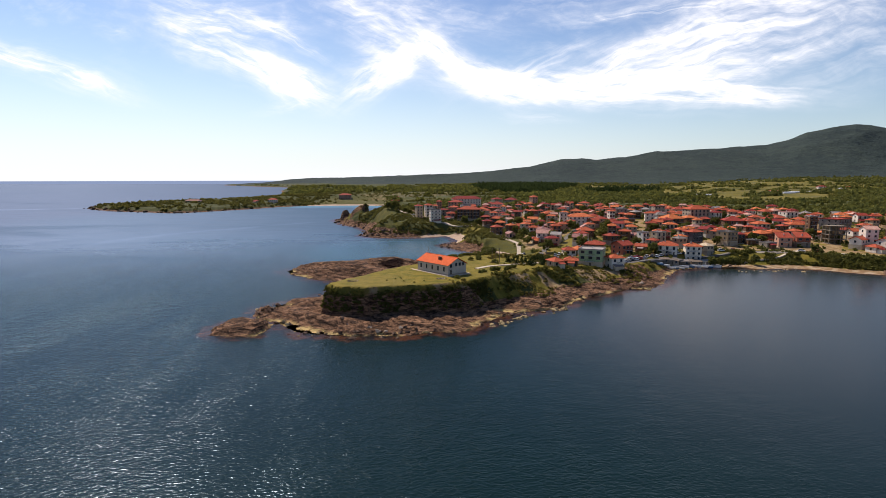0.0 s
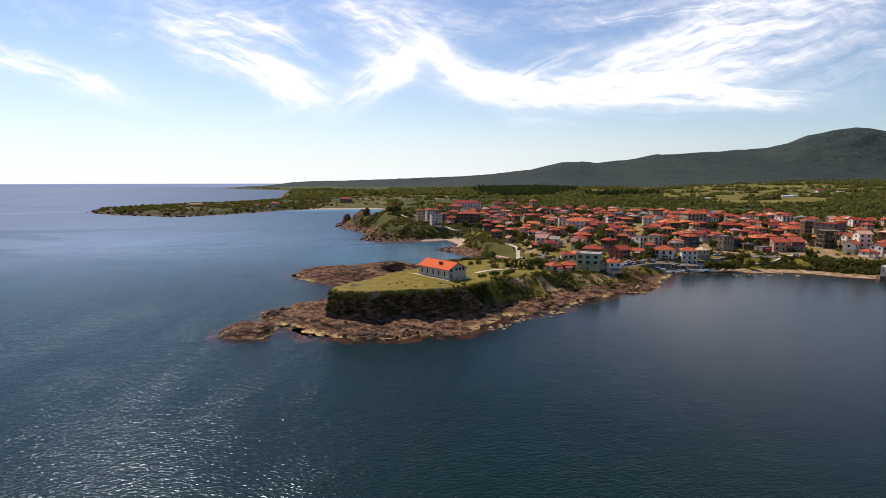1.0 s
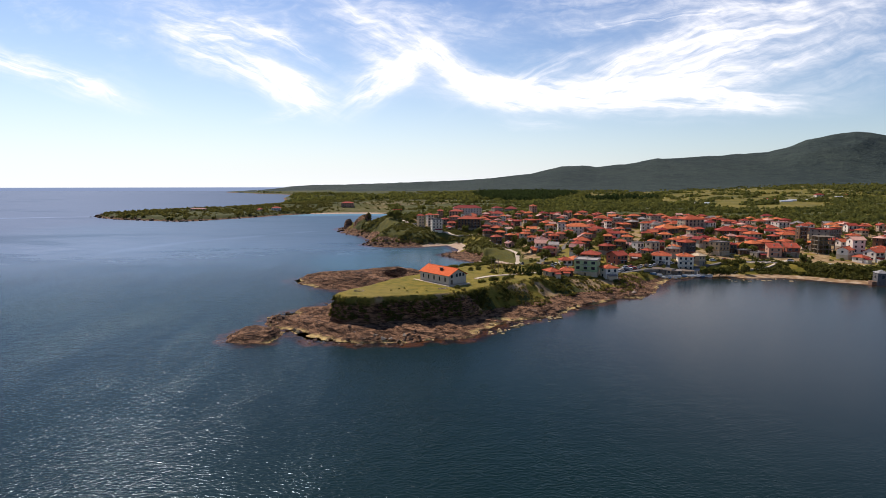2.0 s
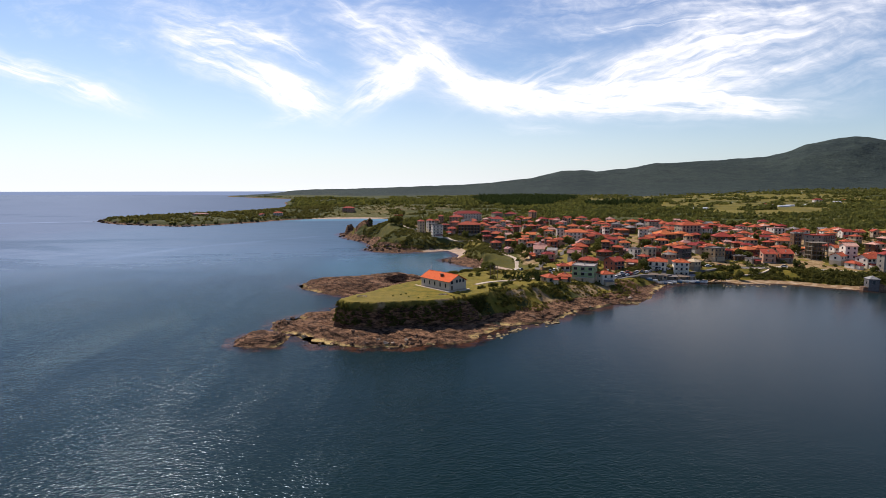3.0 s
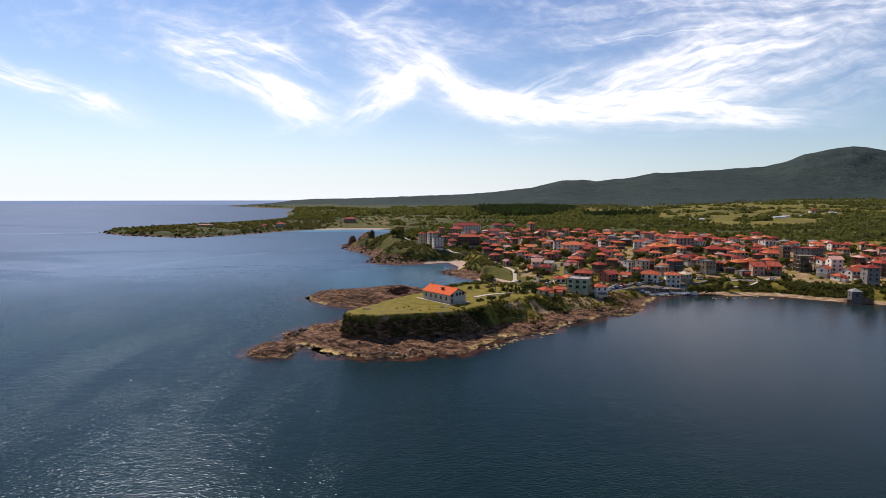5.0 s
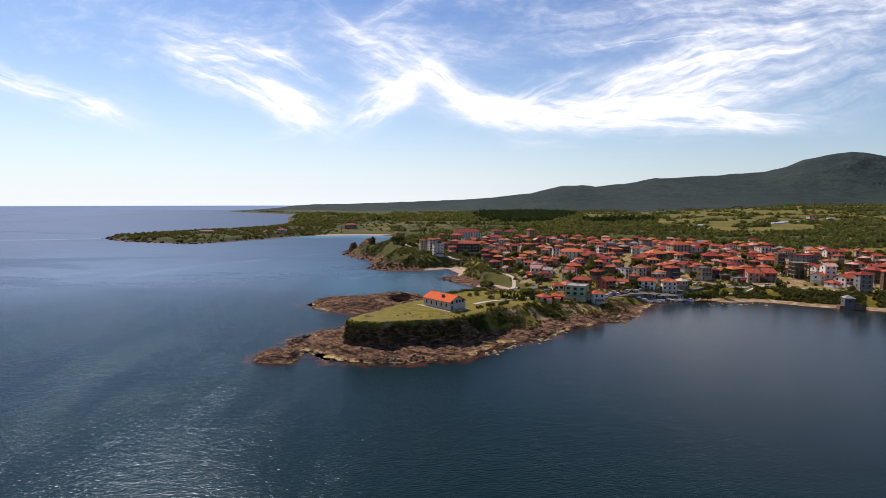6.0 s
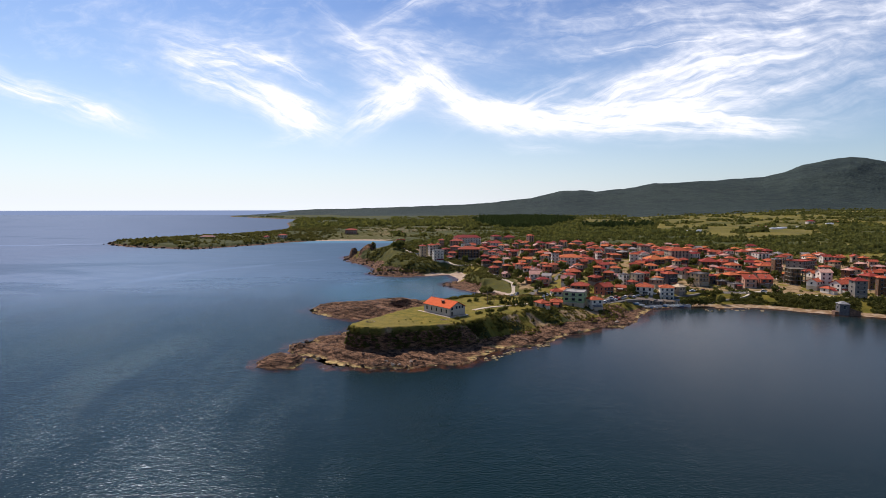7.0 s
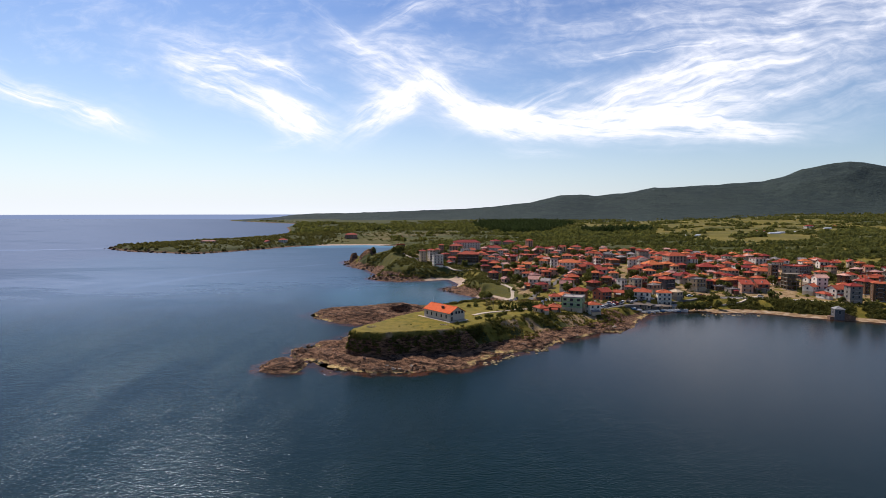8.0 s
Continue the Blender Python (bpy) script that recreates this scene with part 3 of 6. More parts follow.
def masks(ob, **fields):
    for name, values in fields.items():
        ob.data.attributes.new(name, "FLOAT", "POINT").data.foreach_set("value", values.astype(np.float32))


def build_land():
    slopes = np.arange(-1.0, 1.12, 0.0026)
    depths = np.concatenate([np.arange(158, 345, 0.6), 345 * 1.0068 ** np.arange(0, 385)])
    depths = depths[depths < 4800]
    ss, yy = np.meshgrid(slopes, depths)
    xx = ss * (yy + 30)
    h, rock, sand, dry, scrub, tide, d, fields = terrain(xx, yy)
    corner = np.maximum.reduce([h[:-1, :-1], h[:-1, 1:], h[1:, 1:], h[1:, :-1]])
    foot = np.interp(ss, (-0.46, -0.38, -0.2, 0.1, 0.3), (5200, 3700, 3300, 2900, 2450)) + (fbm(xx, yy, 260, 3, 57) - 0.5) * 700
    far = (yy > foot)[:-1, :-1]
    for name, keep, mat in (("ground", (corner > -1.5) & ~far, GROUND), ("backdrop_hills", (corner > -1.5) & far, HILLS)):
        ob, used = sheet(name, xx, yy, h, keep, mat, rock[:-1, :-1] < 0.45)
        pick = [a.ravel()[used] for a in (rock, sand, dry, scrub, tide)]
        cover = np.stack([*pick[:3], np.ones(len(used))], 1)
        ob.data.attributes.new("cover", "FLOAT_COLOR", "POINT").data.foreach_set("color", cover.astype(np.float32).ravel())
        masks(ob, scrub=pick[3], tide=pick[4])
        tagged(ob, *(("grassy headland with brown rocky shore, village land and plain", "ground") if name == "ground" else ("dark green wooded hills rising to a rounded summit", "hills")), kind="structure")


def build_sea():
    xs = np.unique(np.concatenate([np.linspace(-6000, -700, 14), np.linspace(-700, -130, 72), np.arange(-130, 265, 2.0), np.linspace(265, 700, 24), np.linspace(700, 6000, 12)]))
    ys = np.unique(np.concatenate([np.linspace(-1500, 120, 18), np.arange(120, 360, 2.0), np.arange(360, 720, 4.0), np.linspace(720, 1200, 60), np.linspace(1200, 4900, 60)]))
    xx, yy = np.meshgrid(xs, ys)
    h, rock, sand, dry, scrub, tide, d, fields = terrain(xx, yy)
    ob, used = sheet("sea", xx, yy, np.zeros_like(xx), np.ones((len(ys) - 1, len(xs) - 1), bool), SEA)
    di, dr = inland(xx, yy, ISLET), inland(xx, yy, REEF)
    shallow = np.maximum.reduce([soft(d, -9, -1) * (yy < 700), soft(di, -7, 1), soft(dr, -9, 0)])
    sandy = soft(d, -130, -10) * soft(-(((xx + 190) / 190) ** 2 + ((yy - 1010) / 130) ** 2), -1.0, -0.2)
    sandy = np.maximum(sandy, 0.45 * soft(-(((xx + 30) / 90) ** 2 + ((yy - 380) / 90) ** 2), -1.0, -0.2))
    calm = soft(xx + 0.35 * (yy - 150), -10, 80) * soft(-yy, -330, -300)
    calm = np.maximum(calm, 0.5 * soft(-(((xx - 10) / 60) ** 2 + ((yy - 390) / 60) ** 2), -1.0, -0.2))
    # not sand: brightens the body colour where the land's dark reflection falls
    sandy = np.maximum(sandy, 0.24 * soft(-(((xx + 130) / 420) ** 2 + ((yy - 680) / 400) ** 2), -1.0, -0.3))
    # smooth slicks that wind over the outer bay
    slick = 0.0 * xx
    for line, wide in (([(-900, 760), (-740, 850), (-600, 905)], 12), ([(-268, 400), (-262, 440), (-240, 500), (-196, 560), (-150, 620)], 9), 
                       ([(-120, 440), (-85, 448), (-60, 450)], 4)):
        for (ax, ay), (bx, by) in zip(line, line[1:]):
            k = np.clip(((xx - ax) * (bx - ax) + (yy - ay) * (by - ay)) / ((bx - ax) ** 2 + (by - ay) ** 2), 0, 1)
            off = np.hypot(xx - ax - k * (bx - ax), yy - ay - k * (by - ay)) + (fbm(xx, yy, 45, 4, 101) - 0.5) * 3.6 * wide
            slick = np.maximum(slick, (1.0 if wide > 10 else 0.55) * soft(-off, -wide, -0.3 * wide))
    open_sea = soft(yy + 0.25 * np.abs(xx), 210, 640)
    masks(ob, shallow=shallow.ravel()[used], sandy=sandy.ravel()[used], calm=calm.ravel()[used], slick=slick.ravel()[used], open_sea=open_sea.ravel()[used])
    tagged(ob, "dark blue rippled sea with sunlit glitter and calm bay", "sea", kind="structure")
    ob.name = "water"


build_land()
build_sea()

# ---- helpers for things ----
def part(name, bm, mat, parent=None, label=""):
    """Links a bmesh as one mesh object, under a thing or a part if one is given."""
    me = bpy.data.meshes.new(name)
    bm.to_mesh(me)
    bm.free()
    return hung(name, me, mat, parent, label)


def hung(name, me, mat, parent=None, label="", m=None):
    """An object on a given mesh, so that alike parts share it."""
    if not me.materials:
        for one in mat if isinstance(mat, (list, tuple)) else [mat]:
            me.materials.append(one)
    ob = new(name, me)
    if parent:
        ob.parent = parent
    if m is not None:
        ob.matrix_local = m
    if label:
        ob["label"] = label
    return ob


def box(bm, x0, y0, z0, x1, y1, z1, bevel=0.0):
    made = bmesh.ops.create_cube(bm, size=1.0, matrix=Matrix.Translation(((x0 + x1) / 2, (y0 + y1) / 2, (z0 + z1) / 2)) @ Matrix.Diagonal((x1 - x0, y1 - y0, z1 - z0, 1)))
    if bevel:
        bmesh.ops.bevel(bm, geom=list({e for v in made["verts"] for e in v.link_edges}), offset=bevel, segments=1, affect="EDGES")
    return made["verts"]


def rod(bm, a, b, r0, r1=None, sides=7):
    a, b = Vector(a), Vector(b)
    turn = (b - a).to_track_quat("Z", "Y").to_matrix().to_4x4()
    bmesh.ops.create_cone(bm, cap_ends=True, segments=sides, radius1=r0, radius2=r0 if r1 is None else r1, depth=(b - a).length, matrix=Matrix.Translation((a + b) / 2) @ turn)


def faces(bm, points, lists):
    vs = [bm.verts.new(p) for p in points]
    for ids in lists:
        bm.faces.new([vs[k] for k in ids])
    return vs


def thing(name, x, y, z, turn, label, category, group=""):
    """The empty at a thing's base that carries its parts."""
    ob = new(name)
    ob.empty_display_size = 0.5
    ob.matrix_world = pose(x, y, z, 0, 0, turn)
    return tagged(ob, label, category, group)


# ---- materials of the things ----
def roof_material(name, colour, other, vary=0.36):
    """Clay tiles: courses down the slope, mottled, each roof a tone of its own."""
    m, n = material(name)
    p = n.add("ShaderNodeTexCoord").outputs["Object"]
    own = n.add("ShaderNodeObjectInfo").outputs["Random"]
    spots = n.noise(p, 0.9, 5, 0.65)
    fine = n.noise(p, 5.0, 3, 0.6)
    tone = n.mix(n.ramp(spots, 0.35, 0.68), colour, other)
    tone = n.mix(n.math("MULTIPLY", n.ramp(fine, 0.5, 0.72), 0.45), tone, [c * 0.45 for c in colour])
    shade = n.add("ShaderNodeHueSaturation")
    n.put(shade.inputs["Hue"], n.math("ADD", 0.49, n.math("MULTIPLY", own, 0.022)))
    n.put(shade.inputs["Value"], n.math("ADD", 1 - vary, n.math("MULTIPLY", own, 2 * vary)))
    n.put(shade.inputs["Color"], tone)
    courses = n.add("ShaderNodeTexWave")
    courses.wave_type, courses.bands_direction, courses.wave_profile = "BANDS", "Z", "SAW"
    n.put(courses.inputs["Vector"], p)
    courses.inputs["Scale"].default_value = 1.6
    courses.inputs["Distortion"].default_value = 0.4
    finish(n, shade.outputs[0], 0.8, n.math("ADD", courses.outputs["Fac"], fine), 0.6, 0.06)
    return m


ROOFS = {
    "orange": roof_material("clay_tiles", (0.36, 0.068, 0.028), (0.52, 0.128, 0.052)),
    "red": roof_material("red_tiles", (0.27, 0.040, 0.025), (0.40, 0.075, 0.042)),
    "pink": roof_material("faded_tiles", (0.42, 0.20, 0.16), (0.50, 0.28, 0.22)),
    "beige": roof_material("pale_tiles", (0.42, 0.30, 0.19), (0.50, 0.38, 0.26)),
    "grey": solid("flat_roof", (0.19, 0.165, 0.145), (0.30, 0.26, 0.23), 0.6, vary=0.3),
}
WALLS = {
    "white": solid("white_render", (0.70, 0.61, 0.49), (0.80, 0.71, 0.59), 0.5, vary=0.1),
    "cream": solid("cream_render", (0.48, 0.35, 0.22), (0.57, 0.42, 0.27), 0.5, vary=0.1),
    "beige": solid("beige_render", (0.47, 0.36, 0.24), (0.57, 0.45, 0.31), 0.5, vary=0.2),
    "grey": solid("grey_render", (0.27, 0.215, 0.16), (0.36, 0.29, 0.215), 0.5, vary=0.2),
    "pink": solid("pink_render", (0.442, 0.240, 0.158), (0.529, 0.297, 0.198), 0.5, vary=0.2),
    "red": solid("brick_render", (0.269, 0.083, 0.050), (0.337, 0.116, 0.066), 0.5, vary=0.2),
    "brown": solid("timber_cladding", (0.116, 0.061, 0.033), (0.183, 0.099, 0.053), 0.7, vary=0.25),
    "navy": solid("dark_render", (0.068, 0.061, 0.066), (0.105, 0.091, 0.092), 0.6, vary=0.2),
    "green": solid("pale_green_render", (0.30, 0.40, 0.20), (0.38, 0.48, 0.26), 0.5),
    "ochre": solid("ochre_brick", (0.30, 0.20, 0.11), (0.38, 0.27, 0.16), 0.8),
    "steel": solid("blue_grey_render", (0.18, 0.16, 0.135), (0.25, 0.22, 0.185), 0.5),
}
SAID = {"white": "white-rendered", "cream": "cream-rendered", "beige": "beige-rendered", "grey": "grey-rendered", "pink": "dull pink", "red": "brick-red",
        "brown": "dark timber-clad", "navy": "dark-walled", "green": "pale green", "ochre": "ochre brick", "steel": "blue-grey"}
TILED = {"orange": "orange clay tile", "red": "dark red tile", "pink": "faded pinkish tile", "beige": "pale tile", "grey": "grey"}
FRAME = solid("window_frame", (0.26, 0.23, 0.20), (0.38, 0.35, 0.31), 2.0, 0.6)
GLASS = solid("window_glass", (0.018, 0.022, 0.028), (0.03, 0.035, 0.04), 1.0, 0.08, 0.05, Specular_IOR_Level=0.5)
CONCRETE = solid("concrete", (0.36, 0.34, 0.31), (0.48, 0.46, 0.42), 0.7, vary=0.1)
TIMBER = solid("weathered_timber", (0.10, 0.075, 0.055), (0.20, 0.155, 0.115), 1.5, vary=0.2)
METAL = solid("dull_metal", (0.30, 0.30, 0.30), (0.42, 0.42, 0.42), 2.0, 0.45, Metallic=0.8)
ASPHALT = solid("asphalt", (0.115, 0.102, 0.088), (0.175, 0.158, 0.138), 0.35, 0.9)
TRACK = solid("sandy_track", (0.42, 0.33, 0.24), (0.54, 0.45, 0.34), 0.3, 0.95)
STONE = solid("pale_stone", (0.24, 0.185, 0.135), (0.38, 0.30, 0.225), 1.2, 0.9, 0.7, 0.15, vary=0.25)
DARK_STONE = solid("brown_stone", (0.060, 0.038, 0.026), (0.210, 0.128, 0.083), 0.7, 0.9, 0.8, 0.25, vary=0.3)
WEED_STONE = solid("weedy_stone", (0.20, 0.14, 0.06), (0.38, 0.29, 0.15), 0.9, 0.8, 0.7, 0.15, vary=0.25)
LEAVES = foliage("leaves", (0.044, 0.056, 0.018), (0.130, 0.132, 0.042))
SCRUB = foliage("olive_scrub", (0.060, 0.062, 0.020), (0.125, 0.118, 0.040))
SHRUBS = foliage("shrub_leaves", (0.036, 0.043, 0.013), (0.112, 0.108, 0.031))
DRY_SCRUB = foliage("dry_scrub", (0.085, 0.075, 0.024), (0.190, 0.155, 0.052))
NEEDLES = foliage("needles", (0.014, 0.026, 0.012), (0.036, 0.055, 0.022))
BARK = solid("bark", (0.07, 0.05, 0.035), (0.13, 0.10, 0.075), 2.0)


# ---- houses ----
def window_mesh(w, h):
    """A window facing -y: a box whose front is set back inside its frame, where the glass is."""
    bm = bmesh.new()
    box(bm, -w / 2, -0.07, 0, w / 2, 0.02, h)
    bm.faces.ensure_lookup_table()
    front = min(bm.faces, key=lambda f: f.calc_center_median().y)
    bmesh.ops.inset_region(bm, faces=[front], thickness=0.08, depth=-0.05)
    for f in bm.faces:
        f.material_index = 1 if f == front else 0
    me = bpy.data.meshes.new("window")
    bm.to_mesh(me), bm.free()
    me.materials.append(FRAME), me.materials.append(GLASS)
    return me


WINDOWS = {"small": window_mesh(1.2, 1.4), "wide": window_mesh(1.9, 1.5), "tall": window_mesh(1.4, 2.1), "slit": window_mesh(0.95, 1.9)}


def window(parent, kind, m):
    hung("window", WINDOWS[kind], FRAME, parent, "", m)


def rail_mesh(w, deep):
    bm = bmesh.new()
    box(bm, -w / 2, -deep, -0.16, w / 2, 0.05, 0)
    slab = bpy.data.meshes.new("balcony")
    bm.to_mesh(slab), bm.free()
    bm = bmesh.new()
    box(bm, -w / 2, -deep, 0.85, w / 2, -deep + 0.05, 0.93)
    for k in range(int(w / 0.45) + 1):
        x = -w / 2 + 0.03 + k * (w - 0.06) / int(w / 0.45)
        box(bm, x - 0.025, -deep, 0, x + 0.025, -deep + 0.05, 0.85)
    rail = bpy.data.meshes.new("railing")
    bm.to_mesh(rail), bm.free()
    return slab, rail


BALCONIES = {w: rail_mesh(w, 1.2) for w in (3.0, 5.0)}


def roof_bmesh(kind, w, d, pitch=0.42, over=0.6):
    """A roof over a w by d plan, its eaves at z = 0."""
    bm = bmesh.new()
    a, b = w / 2 + over, d / 2 + over
    t = 0.16
    if kind == "flat":
        box(bm, -w / 2 - 0.15, -d / 2 - 0.15, 0, w / 2 + 0.15, d / 2 + 0.15, 0.22)
        for x0, y0, x1, y1 in ((-w / 2 - 0.15, -d / 2 - 0.15, w / 2 + 0.15, -d / 2 + 0.1), (-w / 2 - 0.15, d / 2 - 0.1, w / 2 + 0.15, d / 2 + 0.15),
                               (-w / 2 - 0.15, -d / 2 + 0.1, -w / 2 + 0.1, d / 2 - 0.1), (w / 2 - 0.1, -d / 2 + 0.1, w / 2 + 0.15, d / 2 - 0.1)):
            box(bm, x0, y0, 0.224, x1, y1, 0.62)
        return bm
    if kind == "row":
        # a single slope that falls forwards
        faces(bm, [(-a, -b, 0), (a, -b, 0), (a, b, 2 * b * 0.36), (-a, b, 2 * b * 0.36), (-a, -b, t), (a, -b, t), (a, b, 2 * b * 0.36 + t), (-a, b, 2 * b * 0.36 + t)],
              [(4, 5, 6, 7), (0, 3, 2, 1), (0, 1, 5, 4), (1, 2, 6, 5), (2, 3, 7, 6), (3, 0, 4, 7)])
        return bm
    turned = d > w
    if turned:
        a, b = b, a
    r = a - b if kind == "hip" else a
    r = max(r, 0.15)
    top = b * pitch * (1.15 if kind == "gable" else 1.0)
    pts = [(-a, -b, 0), (a, -b, 0), (a, b, 0), (-a, b, 0), (-a, -b, t), (a, -b, t), (a, b, t), (-a, b, t), (-r, 0, top + t), (r, 0, top + t)]
    if kind == "gable":
        # thick slopes, open under the ridge so that the wall's gable fills it
        pts += [(-a, 0, top), (a, 0, top)]
        lists = [(4, 5, 9, 8), (6, 7, 8, 9), (0, 10, 11, 1), (2, 11, 10, 3), (0, 1, 5, 4), (2, 3, 7, 6), (0, 4, 8, 10), (3, 10, 8, 7), (1, 11, 9, 5), (2, 6, 9, 11)]
    else:
        lists = [(4, 5, 9, 8), (6, 7, 8, 9), (5, 6, 9), (7, 4, 8), (3, 2, 1, 0), (0, 1, 5, 4), (1, 2, 6, 5), (2, 3, 7, 6), (3, 0, 4, 7)]
    vs = faces(bm, pts, lists)
    # ridge and hip caps
    ends = [((-r, 0, top + t), (r, 0, top + t))]
    if kind == "hip":
        ends += [((-a, -b, t), (-r, 0, top + t)), ((-a, b, t), (-r, 0, top + t)), ((a, -b, t), (r, 0, top + t)), ((a, b, t), (r, 0, top + t))]
    for p, q in ends:
        rod(bm, p, q, 0.13, sides=5)
    if turned:
        bmesh.ops.rotate(bm, verts=bm.verts, cent=(0, 0, 0), matrix=Matrix.Rotation(math.pi / 2, 3, "Z"))
    return bm


TURF_CLEAR = []       # x, y and reach of what stands, to keep trees off it
dice = random.Random(7)


def house(x, y, w, d, floors, turn, roof, wall, tiles, plain=False):
    """A village house: walls on a plinth, roof, chimney, windows on each floor, door and balconies."""
    if y > 325 and w < 13 and not plain:
        w, d = w * 0.86, d * 0.86
    z = float(terrain(np.array([x - w / 2, x, x + w / 2] * 3), np.repeat([y - d / 2, y, y + d / 2], 3))[0].min())
    TURF_CLEAR.append((x, y, min(w, d) / 2 + 0.4))
    size = ("small" if w * floors < 14 else "large" if w * floors > 40 else "plain")
    shape = {"hip": "hipped", "gable": "gabled", "flat": "flat", "row": "sloping"}[roof]
    count = {1: "one", 2: "two", 3: "three", 4: "four", 5: "five"}[floors]
    home = thing("house" if floors < 4 and w < 19 else "apartment_house", x, y, z, turn, f"{size} {count}-storey {SAID[wall]} house with {shape} {TILED[tiles]} roof", "house", "houses of the village")
    tall = floors * 2.8 + 0.4
    bm = bmesh.new()
    box(bm, -w / 2, -d / 2, -1.5, w / 2, d / 2, tall)
    if roof == "gable":
        g = (min(w, d) / 2 + 0.6) * 0.42 * 1.15
        if w >= d:
            faces(bm, [(-w / 2 + 0.02, -d / 2, tall), (-w / 2 + 0.02, d / 2, tall), (-w / 2 + 0.02, 0, tall + g * 0.93), (w / 2 - 0.02, -d / 2, tall), (w / 2 - 0.02, d / 2, tall), (w / 2 - 0.02, 0, tall + g * 0.93)],
                  [(0, 2, 1), (3, 4, 5), (0, 3, 5, 2), (1, 2, 5, 4)])
        else:
            faces(bm, [(-w / 2, -d / 2 + 0.02, tall), (w / 2, -d / 2 + 0.02, tall), (0, -d / 2 + 0.02, tall + g * 0.93), (-w / 2, d / 2 - 0.02, tall), (w / 2, d / 2 - 0.02, tall), (0, d / 2 - 0.02, tall + g * 0.93)],
                  [(0, 1, 2), (3, 5, 4), (1, 4, 5, 2), (0, 2, 5, 3)])
    if roof == "row":
        faces(bm, [(-w / 2, -d / 2, tall), (w / 2, -d / 2, tall), (w / 2, d / 2, tall), (-w / 2, d / 2, tall), (w / 2, d / 2, tall + d * 0.36), (-w / 2, d / 2, tall + d * 0.36)], [(0, 1, 4, 5), (1, 2, 4), (0, 5, 3), (2, 3, 5, 4)])
    part("wall", bm, WALLS[wall], home)
    base = dice.choice((0.35, 0.35, 3.05)) if floors > 1 else 0.35
    bm = bmesh.new()
    box(bm, -w / 2 - 0.05, -d / 2 - 0.05, -1.5, w / 2 + 0.05, d / 2 + 0.05, base)
    part("plinth", bm, CONCRETE if base < 1 else dice.choice((WALLS["beige"], WALLS["white"], WALLS["grey"], STONE)), home)
    if dice.random() < 0.45 and not plain and roof != "row" and w < 19:
        # a lean-to at the front
        aw, ax, deep = w * dice.uniform(0.4, 0.7), w * dice.uniform(-0.15, 0.15), dice.uniform(2.2, 3.4)
        bm = bmesh.new()
        box(bm, ax - aw / 2, -d / 2 - deep, -1.5, ax + aw / 2, -d / 2 - 0.06, 2.3)
        part("lean_to", bm, dice.choice((WALLS["beige"], WALLS["brown"], WALLS[wall], WALLS["white"])), home)
        bm = bmesh.new()
        for v in box(bm, ax - aw / 2 - 0.3, -d / 2 - deep - 0.4, 2.304, ax + aw / 2 + 0.3, -d / 2 - 0.06, 2.44):
            v.co.z += 0.28 * (v.co.y + d / 2 + deep + 0.4)
        part("lean_to_roof", bm, ROOFS[dice.choice((tiles, "red", "grey"))], home)
    lid = part("roof", roof_bmesh(roof, w, d, 0.42 if roof == "gable" else dice.uniform(0.36, 0.50)), ROOFS[tiles], home)
    lid.location = (0, 0, tall)
    bm = bmesh.new()
    cx, cy = dice.uniform(-0.25, 0.25) * w, dice.uniform(-0.15, 0.25) * d
    top = tall + (1.1 if roof == "flat" else 0.9 + min(w, d) * 0.19)
    box(bm, cx - 0.3, cy - 0.25, tall + 0.1, cx + 0.3, cy + 0.25, top, 0.03)
    box(bm, cx - 0.38, cy - 0.33, top + 0.004, cx + 0.38, cy + 0.33, top + 0.12, 0.03)
    part("chimney", bm, CONCRETE, home)
    per = max(2, round(w / 3.3))
    side = max(1, round(d / 5.0))
    kind = dice.choice(("small", "small", "wide", "tall"))
    door_at = dice.randrange(per)
    balcony = floors > 1 and dice.random() < 0.8 and not plain
    for f in range(floors):
        z0 = 0.4 + f * 2.8 + (0.35 if kind == "tall" else 0.95)
        for k in range(per):
            if f == 0 and k == door_at:
                continue
            window(home, kind, pose(-w / 2 + (k + 0.5) * w / per, -d / 2 - 0.004, z0))
        for k in range(side):
            yk = -d / 2 + (k + 0.5) * d / side
            if not plain:
                window(home, "small", pose(w / 2 + 0.004, yk, 0.4 + f * 2.8 + 0.95, 0, 0, 90))
            window(home, "small", pose(-w / 2 - 0.004, yk, 0.4 + f * 2.8 + 0.95, 0, 0, -90))
        if f and balcony:
            bw = 5.0 if w > 8 else 3.0
            for k in range(max(1, int(w // 7))):
                bx = (k + 0.5) * w / max(1, int(w // 7)) - w / 2
                slab, rail = BALCONIES[bw]
                ob = hung("balcony", slab, CONCRETE, home, "", pose(bx, -d / 2 - 0.05, 0.4 + f * 2.8))
                hung("railing", rail, TIMBER, ob)
    bm = bmesh.new()
    dx = -w / 2 + (door_at + 0.5) * w / per
    box(bm, dx - 0.5, -d / 2 - 0.09, 0.36, dx + 0.5, -d / 2 - 0.004, 2.45, 0.02)
    part("door", bm, TIMBER, home)
    return home

